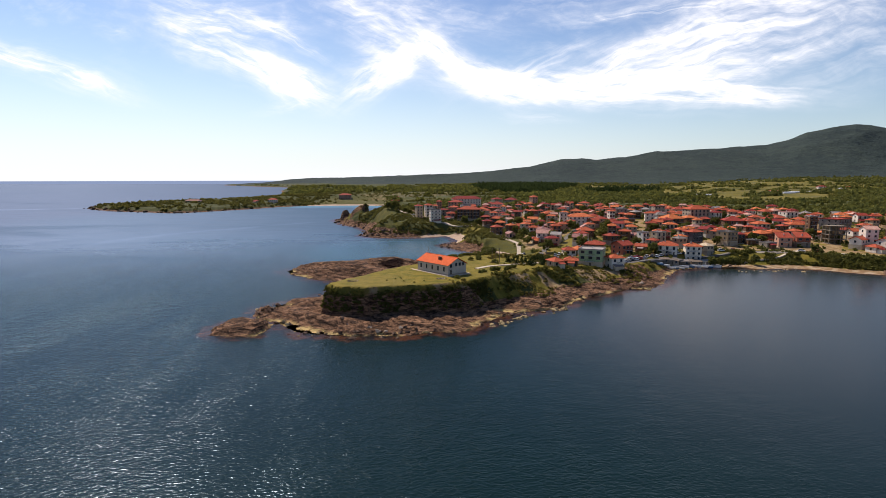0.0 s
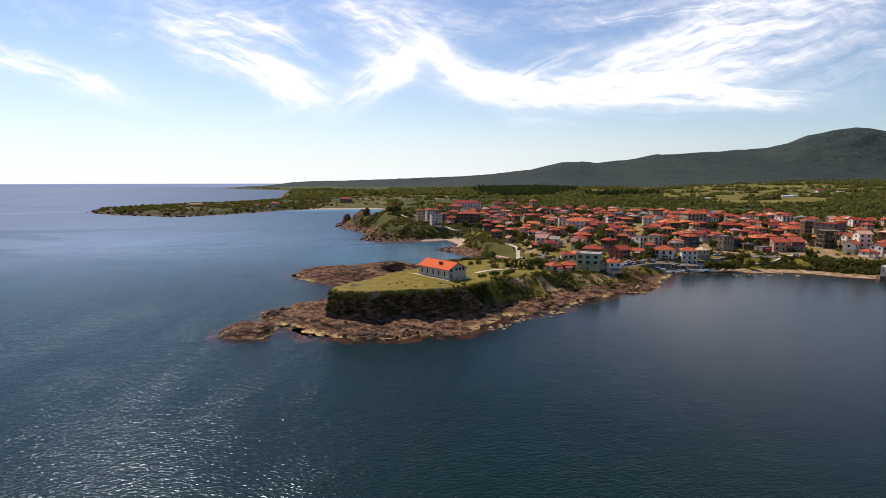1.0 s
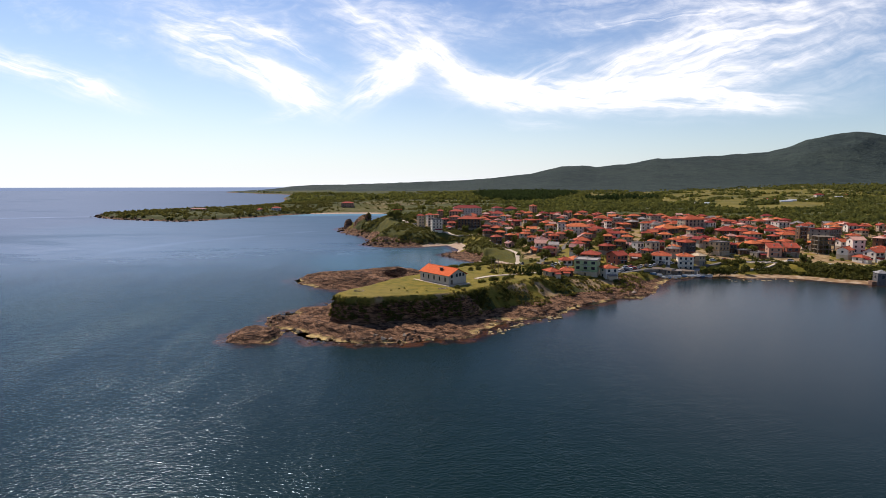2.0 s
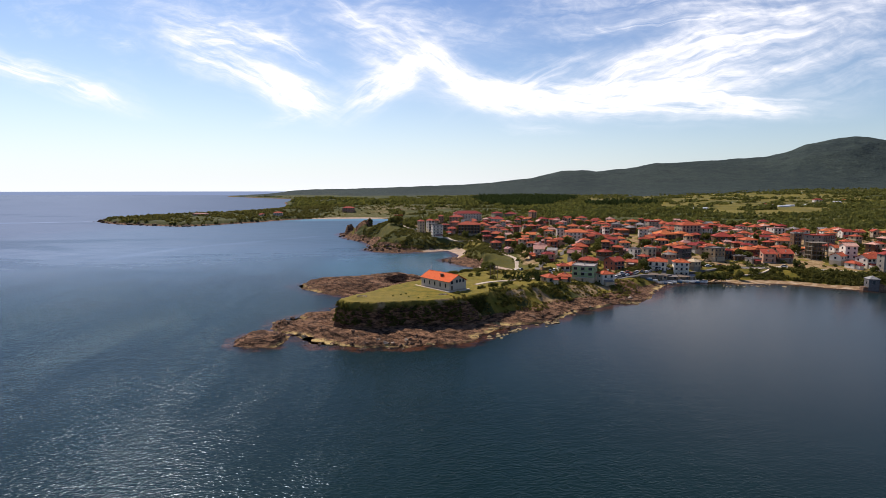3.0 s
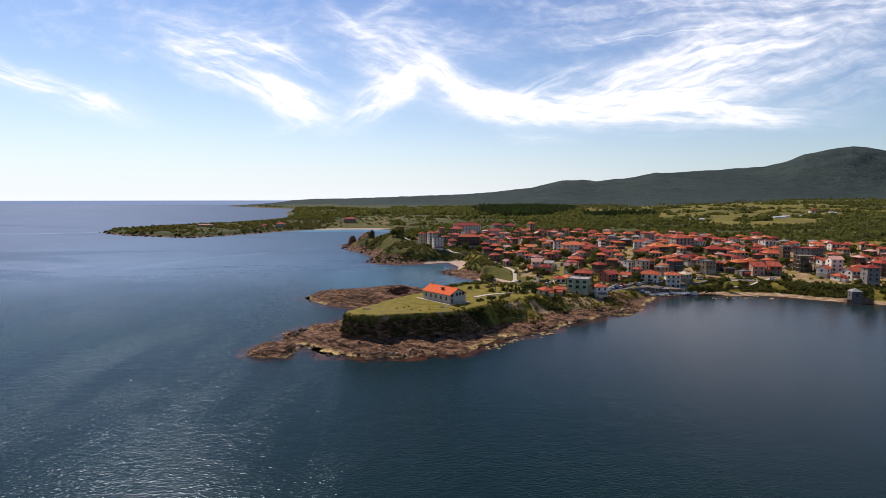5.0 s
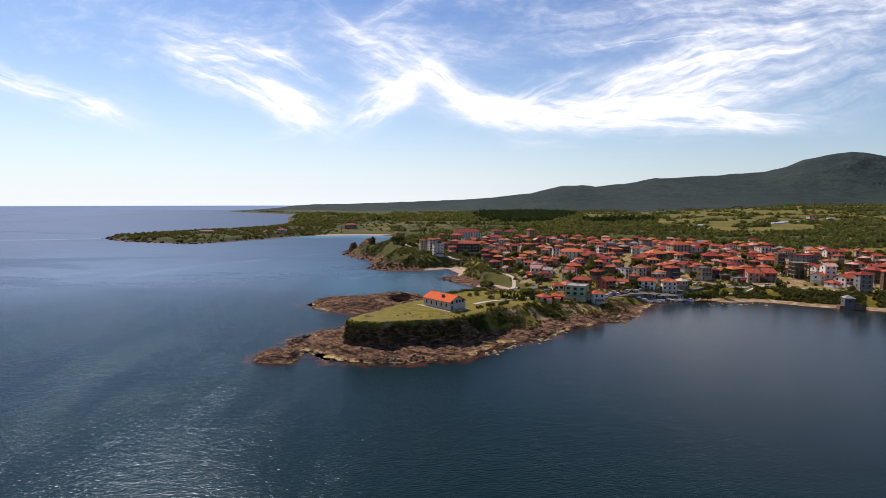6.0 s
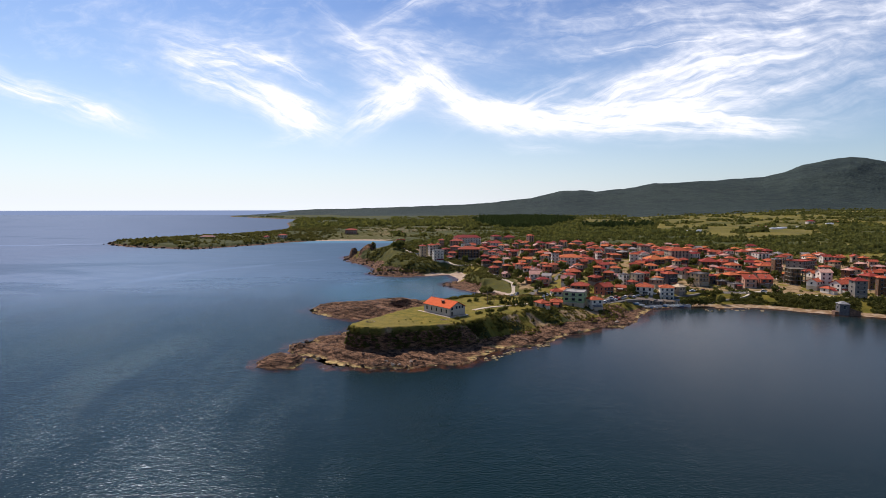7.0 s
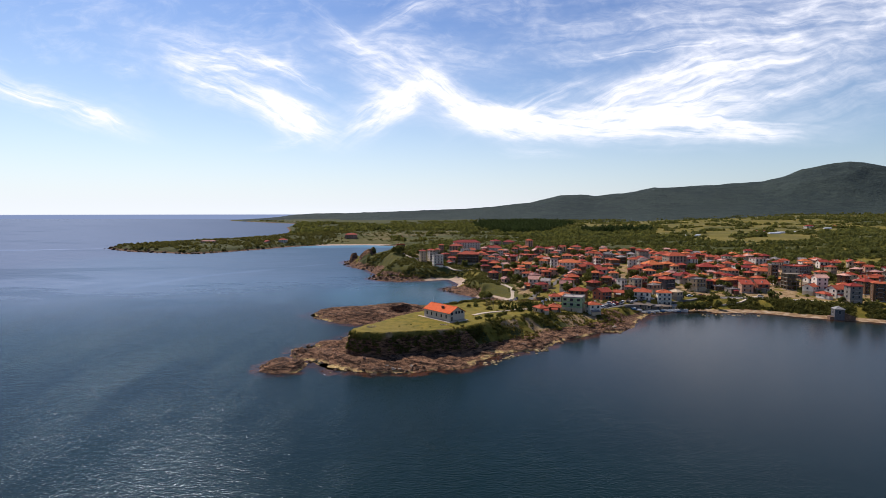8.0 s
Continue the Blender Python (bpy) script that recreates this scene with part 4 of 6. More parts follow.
# ---- the long building on the point ----
def keepers_house():
    z = 12.0
    home = thing("stone_house", -0.6, 220.4, z, -49, "long low grey-walled building with bright red gabled roof on the lawn", "building")
    L, W, tall = 19.1, 9.7, 3.9
    plaster = solid("grey_plaster", (0.43, 0.365, 0.29), (0.53, 0.46, 0.375), 0.35, 0.9, 0.4, 0.06)
    red = roof_material("bright_red_tiles", (0.58, 0.052, 0.016), (0.66, 0.085, 0.028), 0.0)
    bm = bmesh.new()
    box(bm, -L / 2, -W / 2, -1.6, L / 2, W / 2, tall)
    g = (W / 2 + 0.5) * 0.5 * 0.93
    faces(bm, [(-L / 2, -W / 2, tall), (-L / 2, W / 2, tall), (-L / 2, 0, tall + g), (L / 2, -W / 2, tall), (L / 2, W / 2, tall), (L / 2, 0, tall + g)],
          [(0, 2, 1), (3, 4, 5), (0, 3, 5, 2), (1, 2, 5, 4)])
    part("wall", bm, plaster, home)
    bm = bmesh.new()
    box(bm, -L / 2 - 0.12, -W / 2 - 0.12, -1.6, L / 2 + 0.12, W / 2 + 0.12, 0.45, 0.05)
    part("plinth", bm, STONE, home, "pale stone plinth")
    lid = part("roof", roof_bmesh("gable", L, W, 0.5 / 1.15, 0.5), red, home, "bright red tiled gable roof")
    lid.location = (0, 0, tall)
    for k in range(5):
        window(home, "slit", pose(-L / 2 + 2.2 + k * 3.6, -W / 2 - 0.004, 1.3))
    for k in range(3):
        window(home, "small", pose(L / 2 + 0.004, -0.6 + k * 1.9, 3.3, 0, 0, 90))
    window(home, "small", pose(L / 2 + 0.004, -3.4, 3.0, 0, 0, 90))
    for x, s in ((-L / 2 - 0.004, -90),):
        for k in range(2):
            window(home, "slit", pose(x, -2 + 4 * k, 1.3, 0, 0, s))
    bm = bmesh.new()
    box(bm, L / 2 + 0.004, -4.0, 0.05, L / 2 + 0.10, -2.9, 2.2, 0.03)
    part("door", bm, TIMBER, home, "dark wooden door")
    bm = bmesh.new()
    box(bm, 1.3, -2.9, tall + 0.9, 2.5, -1.9, tall + 2.5, 0.05)
    box(bm, 1.15, -3.05, tall + 2.504, 2.65, -1.75, tall + 2.68, 0.04)
    part("chimney", bm, DARK_STONE, home, "squat dark chimney with a cap")
    bm = bmesh.new()
    rod(bm, (-L / 2 + 1.2, 0, tall + 2.6), (-L / 2 + 1.2, 0, tall + 5.2), 0.06)
    box(bm, -L / 2 + 0.65, -0.05, tall + 4.3, -L / 2 + 1.75, 0.05, tall + 4.42)
    part("mast", bm, METAL, home, "thin roof mast with a crossbar")
    for s in (-1, 1):
        bm = bmesh.new()
        rod(bm, (-L / 2 - 0.3, s * (W / 2 + 0.5), tall - 0.02), (L / 2 + 0.3, s * (W / 2 + 0.5), tall - 0.02), 0.09, sides=6)
        part("gutter", bm, TIMBER, home)
    # the paved strip round it
    bm = bmesh.new()
    for x0, y0, x1, y1 in ((-L / 2 - 3.5, -W / 2 - 1.5, L / 2 + 1.4, -W / 2 - 0.13), (L / 2 + 0.13, -W / 2 - 0.126, L / 2 + 1.4, W / 2 + 1.2)):
        box(bm, x0, y0, -1.2, x1, y1, 0.10, 0.03)
    part("paving", bm, TRACK, home, "pale paved strip along the walls")
    TURF_CLEAR.append((-0.6, 220.4, 12.0))


keepers_house()


# ---- roads and paths ----
def ribbon(name, points, wide, mat, label, category, raise_by=0.10):
    """A road that follows the ground, with a thickness of its own."""
    steps = []
    for (ax, ay), (bx, by) in zip(points, points[1:]):
        count = max(1, int(math.hypot(bx - ax, by - ay) / 2.5))
        steps += [(ax + (bx - ax) * k / count, ay + (by - ay) * k / count) for k in range(count)]
    steps.append(points[-1])
    for _ in range(3):
        steps = [steps[0]] + [tuple((p + 2 * q + r) / 4 for p, q, r in zip(a, b, c)) for a, b, c in zip(steps, steps[1:], steps[2:])] + [steps[-1]]
    bm = bmesh.new()
    cols = 4
    grid = []
    for k, (x, y) in enumerate(steps):
        (ax, ay), (bx, by) = steps[max(0, k - 1)], steps[min(len(steps) - 1, k + 1)]
        s = math.hypot(bx - ax, by - ay) or 1
        nx, ny = -(by - ay) / s, (bx - ax) / s
        xs = [x + nx * wide * (c / cols - 0.5) for c in range(cols + 1)]
        ys = [y + ny * wide * (c / cols - 0.5) for c in range(cols + 1)]
        zs = terrain(np.array(xs), np.array(ys))[0]
        mid = float(np.mean(zs)) + 0.12
        row = [bm.verts.new((xs[0], ys[0], mid - 0.8))] + [bm.verts.new((a, b, mid + raise_by)) for a, b in zip(xs, ys)] + [bm.verts.new((xs[-1], ys[-1], mid - 0.8))]
        grid.append(row)
    for a, b in zip(grid, grid[1:]):
        for k in range(len(a) - 1):
            bm.faces.new((a[k + 1], a[k], b[k], b[k + 1]))
    bmesh.ops.recalc_face_normals(bm, faces=bm.faces)
    return tagged(part(name, bm, mat), label, category, kind="structure")


ribbon("road", [(420, 232), (300, 268), (262, 288), (236, 304), (215, 316), (196, 322), (172, 322), (150, 316), (132, 308), (118, 297), (104, 288), (92, 280)], 5.0, ASPHALT, "grey asphalt shore road above the bank", "road")
ribbon("car_park", [(94, 285), (106, 295), (120, 304), (134, 311)], 13.0, ASPHALT, "grey asphalt car park by the landing", "car park")
ribbon("pavement", [(262, 292), (236, 308), (214, 320), (196, 326)], 2.0, TRACK, "pale sandy footway beside the road", "footpath")
ribbon("path", [(166, 309), (182, 311), (196, 314), (206, 318), (214, 317), (224, 311)], 2.0, TRACK, "pale sandy track above the bank", "path")
ribbon("path", [(186, 320), (196, 319), (206, 321), (216, 323)], 4.0, TRACK, "bare pale turning place beside the road", "path")
ribbon("path", [(92, 280), (70, 274), (50, 262), (36, 250), (26, 240), (14, 228)], 2.2, TRACK, "pale sandy track across the point", "path")
ribbon("path", [(38, 338), (50, 350), (52, 372), (42, 398), (36, 424), (42, 452), (38, 470)], 3.0, TRACK, "pale track above the cove beach", "path")
ribbon("road", [(60, 300), (58, 330), (70, 352), (84, 372), (96, 400), (110, 440), (118, 500)], 4.0, ASPHALT, "narrow grey village street", "road")
ribbon("road", [(132, 308), (150, 345), (170, 385), (186, 430), (200, 490)], 4.0, ASPHALT, "narrow grey village street", "road")
ribbon("road", [(-46, 540), (-30, 518), (-8, 500), (16, 478), (34, 462)], 5.0, TRACK, "pale street along the top of the cape", "road")

# ---- the village ----
house(52.9, 252.0, 5.6, 6.5, 1, 22, "hip", "beige", "orange")
house(62.2, 260.2, 6.1, 6.5, 1, -14, "hip", "brown", "orange")
house(85.6, 267.4, 6.8, 6.5, 2, 12, "hip", "white", "orange")
house(75.4, 271.5, 11.5, 11.4, 3, -24, "flat", "green", "grey")
house(73.8, 279.2, 5.0, 6.5, 1, -6, "hip", "beige", "orange")
house(257.6, 295.7, 7.2, 6.5, 4, -6, "hip", "steel", "red")
house(278.6, 301.7, 7.4, 6.5, 4, -24, "hip", "brown", "red")
house(71.0, 303.4, 6.4, 6.0, 2, 5, "hip", "white", "orange")
house(251.5, 313.7, 5.0, 6.5, 1, 12, "hip", "white", "red")
house(104.8, 314.7, 8.9, 8.4, 2, 30, "gable", "red", "red")
house(261.4, 315.0, 9.5, 8.1, 2, 12, "gable", "white", "red")
house(146.5, 315.9, 8.6, 7.6, 3, -14, "hip", "white", "orange")
house(132.9, 318.6, 10.9, 9.4, 2, -24, "hip", "white", "orange")
house(156.6, 321.2, 6.1, 6.5, 2, 30, "hip", "beige", "beige")
house(81.0, 321.2, 7.9, 6.7, 2, 30, "hip", "white", "orange")
house(118.9, 322.7, 6.6, 5.2, 1, -24, "gable", "pink", "red")
house(91.2, 323.6, 10.8, 10.2, 3, -24, "hip", "brown", "orange")
house(287.2, 324.1, 8.7, 8.6, 3, 5, "hip", "brown", "red")
house(250.1, 324.4, 7.9, 6.5, 2, 30, "gable", "white", "red")
house(257.6, 326.6, 8.4, 7.8, 4, -6, "gable", "white", "pink")
house(128.2, 328.9, 5.3, 6.5, 2, 30, "hip", "grey", "orange")
house(202.9, 336.5, 8.2, 7.4, 1, 12, "flat", "grey", "grey")
house(148.0, 337.3, 7.4, 6.4, 2, 22, "hip", "pink", "grey")
house(126.3, 340.8, 5.8, 6.5, 3, 22, "flat", "white", "grey")
house(137.0, 343.6, 8.3, 6.8, 3, 22, "flat", "beige", "grey")
house(107.1, 344.0, 8.7, 7.8, 2, 30, "hip", "brown", "orange")
house(217.7, 344.7, 5.0, 6.5, 2, 22, "hip", "brown", "red")
house(152.0, 345.1, 5.9, 6.5, 2, 22, "hip", "beige", "orange")
house(182.3, 346.2, 10.5, 9.9, 3, 22, "flat", "ochre", "grey")
house(288.4, 346.3, 6.1, 6.5, 3, 22, "hip", "brown", "pink")
house(160.8, 346.4, 10.1, 7.9, 3, 22, "hip", "navy", "orange")
house(198.7, 346.6, 8.4, 7.8, 1, -6, "flat", "brown", "grey")
house(71.2, 352.2, 9.0, 7.3, 2, 12, "hip", "pink", "red")
house(194.0, 352.4, 5.0, 6.5, 2, -6, "hip", "brown", "red")
house(214.0, 339.0, 9.0, 7.0, 2, -8, "row", "pink", "red")
house(224.5, 337.6, 9.0, 7.0, 2, -8, "row", "red", "red")
house(209.9, 356.8, 11.3, 10.1, 2, 22, "hip", "brown", "orange")
house(221.6, 361.9, 8.5, 7.0, 2, 5, "hip", "brown", "orange")
house(76.1, 362.3, 7.3, 6.5, 2, -24, "gable", "white", "grey")
house(150.7, 363.8, 5.0, 6.5, 2, -14, "hip", "beige", "orange")
house(184.5, 364.9, 5.2, 6.5, 2, 30, "hip", "grey", "orange")
house(122.7, 364.9, 8.6, 6.8, 2, -24, "hip", "brown", "orange")
house(250.3, 367.8, 5.9, 6.5, 5, -6, "flat", "brown", "grey")
house(259.6, 368.2, 8.4, 6.4, 1, 12, "hip", "red", "orange")
house(115.7, 370.2, 6.1, 6.5, 3, -14, "hip", "brown", "orange")
house(63.0, 370.5, 5.0, 6.5, 1, 5, "hip", "beige", "orange")
house(98.0, 372.9, 11.9, 11.6, 2, -6, "hip", "brown", "orange")
house(164.5, 374.2, 6.2, 6.5, 2, 5, "hip", "beige", "orange")
house(69.5, 374.2, 10.6, 9.8, 2, -6, "gable", "white", "pink")
house(127.2, 378.1, 7.4, 6.4, 1, -24, "gable", "white", "grey")
house(202.7, 379.9, 5.1, 6.5, 2, -24, "hip", "grey", "orange")
house(189.4, 382.1, 7.7, 6.1, 2, 5, "hip", "brown", "red")
house(241.1, 384.4, 6.8, 6.5, 2, 22, "hip", "brown", "red")
house(134.8, 386.6, 7.6, 6.5, 2, -6, "hip", "beige", "orange")
house(328.5, 387.2, 8.5, 6.7, 2, 30, "hip", "brown", "pink")
house(254.6, 390.9, 11.7, 9.7, 2, -6, "hip", "beige", "orange")
house(49.2, 393.8, 5.9, 6.5, 1, 22, "gable", "pink", "pink")
house(343.0, 394.1, 7.0, 5.9, 2, -14, "gable", "pink", "red")
house(285.6, 394.3, 17.6, 13.0, 3, 30, "flat", "steel", "red")
house(258.7, 395.2, 14.0, 11.0, 2, 4, "hip", "brown", "red")
house(66.6, 398.6, 6.9, 5.3, 2, -6, "hip", "white", "orange")
house(233.5, 399.0, 12.0, 10.5, 2, 12, "hip", "beige", "orange")
house(181.6, 399.8, 6.8, 6.3, 1, 30, "hip", "brown", "orange")
house(168.3, 400.2, 9.6, 8.3, 2, -6, "hip", "beige", "orange")
house(109.3, 403.5, 7.2, 6.5, 2, 12, "hip", "beige", "red")
house(84.2, 404.3, 7.8, 6.5, 2, 12, "hip", "red", "orange")
house(156.5, 406.0, 8.9, 7.6, 2, -14, "hip", "brown", "orange")
house(137.8, 407.5, 7.2, 7.1, 2, 5, "hip", "beige", "orange")
house(252.6, 409.1, 7.7, 6.2, 2, -24, "gable", "white", "red")
house(40.9, 410.8, 8.2, 6.5, 2, 30, "hip", "brown", "red")
house(234.2, 413.3, 6.5, 6.5, 2, -6, "hip", "pink", "red")
house(271.8, 414.3, 9.9, 8.6, 2, 30, "hip", "beige", "orange")
house(311.0, 418.5, 6.7, 5.5, 2, 5, "hip", "pink", "orange")
house(355.1, 418.7, 6.5, 6.0, 2, 5, "hip", "brown", "orange")
house(224.8, 420.4, 13.5, 13.0, 2, -14, "hip", "brown", "red")
house(131.9, 422.4, 6.7, 6.5, 2, -14, "hip", "grey", "red")
house(53.3, 424.4, 6.7, 6.5, 2, 30, "hip", "brown", "orange")
house(85.4, 426.3, 6.3, 6.5, 2, -24, "hip", "beige", "orange")
house(264.4, 426.9, 8.5, 7.6, 2, -6, "hip", "beige", "red")
house(118.7, 427.8, 8.1, 7.6, 2, 30, "gable", "brown", "red")
house(329.4, 428.1, 8.2, 7.5, 2, -6, "gable", "white", "red")
house(207.5, 429.7, 7.7, 6.7, 2, -14, "hip", "brown", "red")
house(143.3, 430.4, 6.8, 6.5, 2, 12, "hip", "beige", "red")
house(292.5, 430.9, 8.1, 7.3, 2, 30, "hip", "beige", "orange")
house(66.2, 431.3, 8.4, 7.8, 2, 30, "hip", "beige", "orange")
house(102.4, 432.7, 6.8, 5.8, 2, 30, "hip", "white", "red")
house(250.4, 434.7, 7.8, 7.5, 2, -6, "hip", "beige", "red")
house(183.8, 436.6, 14.1, 13.0, 2, 12, "hip", "brown", "orange")
house(237.9, 437.8, 7.1, 5.6, 2, -14, "hip", "beige", "orange")
house(198.7, 438.5, 10.6, 10.2, 2, 12, "hip", "brown", "orange")
house(279.0, 438.5, 11.6, 11.2, 3, 5, "flat", "white", "pink")
house(136.9, 441.8, 5.0, 6.5, 4, 5, "hip", "white", "red")
house(306.2, 443.7, 8.2, 7.5, 2, -24, "hip", "white", "orange")
house(81.4, 444.9, 5.3, 6.5, 2, -6, "hip", "grey", "red")
house(98.7, 445.2, 7.2, 6.6, 4, -6, "flat", "white", "grey")
house(112.6, 445.3, 19.8, 13.0, 3, -6, "hip", "white", "orange")
house(170.2, 446.9, 8.5, 7.3, 3, -14, "hip", "white", "orange")
house(224.7, 447.1, 9.0, 7.0, 3, 30, "hip", "white", "red")
house(129.6, 449.9, 8.3, 6.9, 2, 30, "hip", "pink", "orange")
house(69.8, 450.1, 6.5, 5.3, 2, -6, "gable", "white", "orange")
house(209.8, 450.3, 16.4, 13.0, 4, 5, "hip", "grey", "orange")
house(292.8, 452.1, 9.0, 7.5, 2, 22, "hip", "pink", "grey")
house(327.8, 453.0, 7.2, 6.3, 2, -14, "gable", "brown", "grey")
house(47.9, 453.1, 9.1, 7.8, 2, -14, "hip", "brown", "orange")
house(256.0, 455.6, 7.9, 6.0, 2, 30, "hip", "white", "pink")
house(343.5, 457.1, 8.8, 7.3, 2, 5, "hip", "pink", "orange")
house(183.2, 459.3, 9.4, 8.0, 2, 12, "hip", "white", "grey")
house(224.0, 460.5, 8.0, 6.3, 2, -6, "gable", "brown", "grey")
house(111.5, 460.9, 6.9, 6.4, 2, 5, "hip", "white", "orange")
house(200.3, 464.3, 7.3, 6.5, 2, 22, "hip", "white", "orange")
house(310.2, 464.8, 7.7, 6.8, 2, 30, "hip", "pink", "grey")
house(38.1, 464.9, 8.4, 6.6, 2, 12, "hip", "brown", "red")
house(248.6, 467.8, 8.1, 7.2, 1, -24, "gable", "red", "grey")
house(77.6, 467.9, 9.5, 8.1, 2, -14, "gable", "beige", "orange")
house(160.5, 468.0, 9.3, 7.6, 2, 5, "hip", "brown", "orange")
house(112.8, 469.2, 7.7, 6.6, 1, 12, "gable", "white", "pink")
house(237.7, 469.9, 8.5, 7.5, 2, 5, "hip", "beige", "orange")
house(57.1, 474.2, 7.3, 5.8, 2, 30, "gable", "white", "pink")
house(262.5, 474.7, 7.6, 6.9, 2, 5, "hip", "pink", "red")
house(115.9, 480.5, 9.4, 7.7, 1, 5, "hip", "beige", "red")
house(48.3, 486.3, 9.9, 9.3, 2, -24, "hip", "brown", "orange")
house(289.8, 488.3, 9.9, 9.8, 2, 12, "hip", "beige", "red")
house(-52.0, 592.0, 10.5, 8.1, 3, 12, "flat", "brown", "red")
house(160.8, 489.3, 10.9, 8.3, 3, -14, "flat", "grey", "grey")
house(97.7, 490.2, 9.1, 6.9, 2, -14, "hip", "beige", "orange")
house(173.8, 490.3, 9.3, 7.8, 2, 30, "hip", "brown", "grey")
house(195.0, 493.4, 6.9, 5.4, 2, -14, "hip", "white", "red")
house(-7.2, 495.4, 11.1, 10.1, 4, 12, "flat", "white", "grey")
house(319.2, 496.8, 8.6, 7.2, 2, 12, "hip", "red", "red")
house(265.4, 497.1, 9.1, 9.1, 2, -14, "hip", "pink", "red")
house(255.0, 498.7, 6.9, 6.5, 1, 5, "hip", "beige", "orange")
house(282.6, 499.2, 8.4, 7.6, 2, 5, "hip", "white", "red")
house(72.6, 501.0, 7.0, 6.3, 1, 30, "hip", "red", "orange")
house(39.4, 501.1, 9.2, 8.6, 2, -14, "hip", "brown", "orange")
house(102.6, 504.4, 7.6, 5.9, 2, 12, "gable", "red", "pink")
house(309.4, 508.0, 9.1, 8.5, 2, 22, "hip", "brown", "orange")
house(4.8, 510.2, 6.2, 6.5, 1, 5, "hip", "pink", "red")
house(-22.8, 511.4, 6.8, 6.5, 4, 22, "hip", "cream", "red")
house(59.1, 512.2, 7.9, 7.3, 2, -6, "hip", "white", "orange")
house(70.2, 513.2, 6.3, 6.5, 3, 5, "hip", "brown", "red")
house(252.3, 513.7, 6.5, 5.5, 2, 12, "hip", "white", "orange")
house(24.3, 513.8, 21.5, 13.0, 4, -6, "hip", "brown", "orange")
house(194.0, 514.2, 8.9, 7.5, 1, -14, "hip", "brown", "grey")
house(171.8, 514.2, 8.5, 8.0, 2, 22, "hip", "brown", "grey")
house(322.7, 515.7, 8.3, 7.8, 2, 22, "hip", "brown", "orange")
house(100.3, 516.2, 12.7, 11.4, 2, 12, "hip", "grey", "orange")
house(7.5, 518.2, 9.5, 7.4, 2, 5, "hip", "pink", "red")
house(139.9, 518.5, 10.6, 9.2, 2, 22, "hip", "beige", "orange")
house(-14.1, 522.6, 7.5, 7.4, 4, 22, "hip", "white", "red")
house(285.2, 524.4, 8.0, 6.6, 1, -14, "hip", "brown", "orange")
house(128.8, 525.9, 11.9, 11.0, 2, -14, "hip", "beige", "orange")
house(228.7, 526.2, 12.9, 11.9, 2, -6, "hip", "beige", "red")
house(208.3, 526.6, 11.8, 9.0, 3, 5, "flat", "grey", "red")
house(67.8, 527.0, 8.5, 7.5, 1, -24, "gable", "beige", "red")
house(170.6, 527.1, 7.9, 6.9, 2, 22, "gable", "white", "grey")
house(196.8, 528.5, 8.6, 7.3, 2, -24, "hip", "white", "grey")
house(49.4, 529.9, 8.2, 6.9, 2, -6, "hip", "white", "orange")
house(184.9, 533.0, 7.4, 5.7, 1, -14, "hip", "beige", "orange")
house(156.2, 538.0, 9.4, 8.3, 2, 12, "hip", "white", "orange")
house(238.4, 538.4, 8.8, 6.6, 2, 12, "hip", "beige", "orange")
house(108.5, 538.7, 9.4, 7.4, 1, -14, "hip", "beige", "orange")
house(270.6, 539.3, 8.9, 7.3, 2, 22, "gable", "white", "grey")
house(65.8, 540.4, 6.5, 5.9, 2, -14, "hip", "pink", "pink")
house(180.5, 542.8, 7.0, 6.4, 2, 12, "hip", "pink", "grey")
house(97.4, 543.2, 6.1, 6.5, 2, -6, "hip", "grey", "red")
house(10.7, 543.4, 10.1, 9.2, 3, -14, "hip", "pink", "red")
house(227.3, 546.5, 8.6, 7.5, 2, 30, "hip", "brown", "orange")
house(55.7, 548.5, 6.9, 6.0, 2, 22, "hip", "beige", "pink")
house(84.8, 548.8, 6.9, 5.3, 2, 5, "hip", "white", "orange")
house(44.4, 549.7, 7.9, 6.5, 2, -14, "hip", "beige", "red")
house(121.3, 553.1, 9.1, 7.0, 2, -6, "hip", "beige", "red")
house(68.9, 553.6, 8.4, 7.5, 2, 5, "hip", "red", "red")
house(223.2, 558.1, 6.6, 5.5, 2, -14, "gable", "brown", "pink")
house(338.8, 559.5, 10.4, 8.2, 2, -14, "hip", "beige", "red")
house(188.2, 559.8, 7.5, 5.9, 2, 22, "hip", "white", "orange")
house(167.5, 562.2, 7.5, 7.0, 2, -14, "hip", "red", "orange")
house(273.1, 564.5, 8.9, 6.9, 2, -6, "hip", "red", "red")
house(234.0, 564.7, 7.3, 5.9, 1, -24, "gable", "red", "orange")
house(202.2, 566.2, 12.9, 10.6, 2, 5, "hip", "grey", "orange")
house(23.6, 570.2, 10.4, 8.6, 3, 30, "flat", "white", "grey")
house(128.5, 571.2, 7.2, 5.7, 2, 30, "hip", "white", "pink")
house(156.2, 572.4, 8.2, 6.3, 2, -14, "hip", "brown", "red")
house(261.4, 572.8, 7.8, 7.2, 2, -14, "hip", "beige", "red")
house(53.5, 575.5, 9.2, 8.7, 2, 30, "hip", "brown", "red")
house(93.4, 579.2, 9.6, 7.9, 2, -6, "hip", "beige", "orange")
house(235.2, 580.6, 8.3, 6.6, 2, 22, "hip", "brown", "orange")
house(258.4, 587.0, 7.0, 5.8, 2, -6, "gable", "brown", "pink")
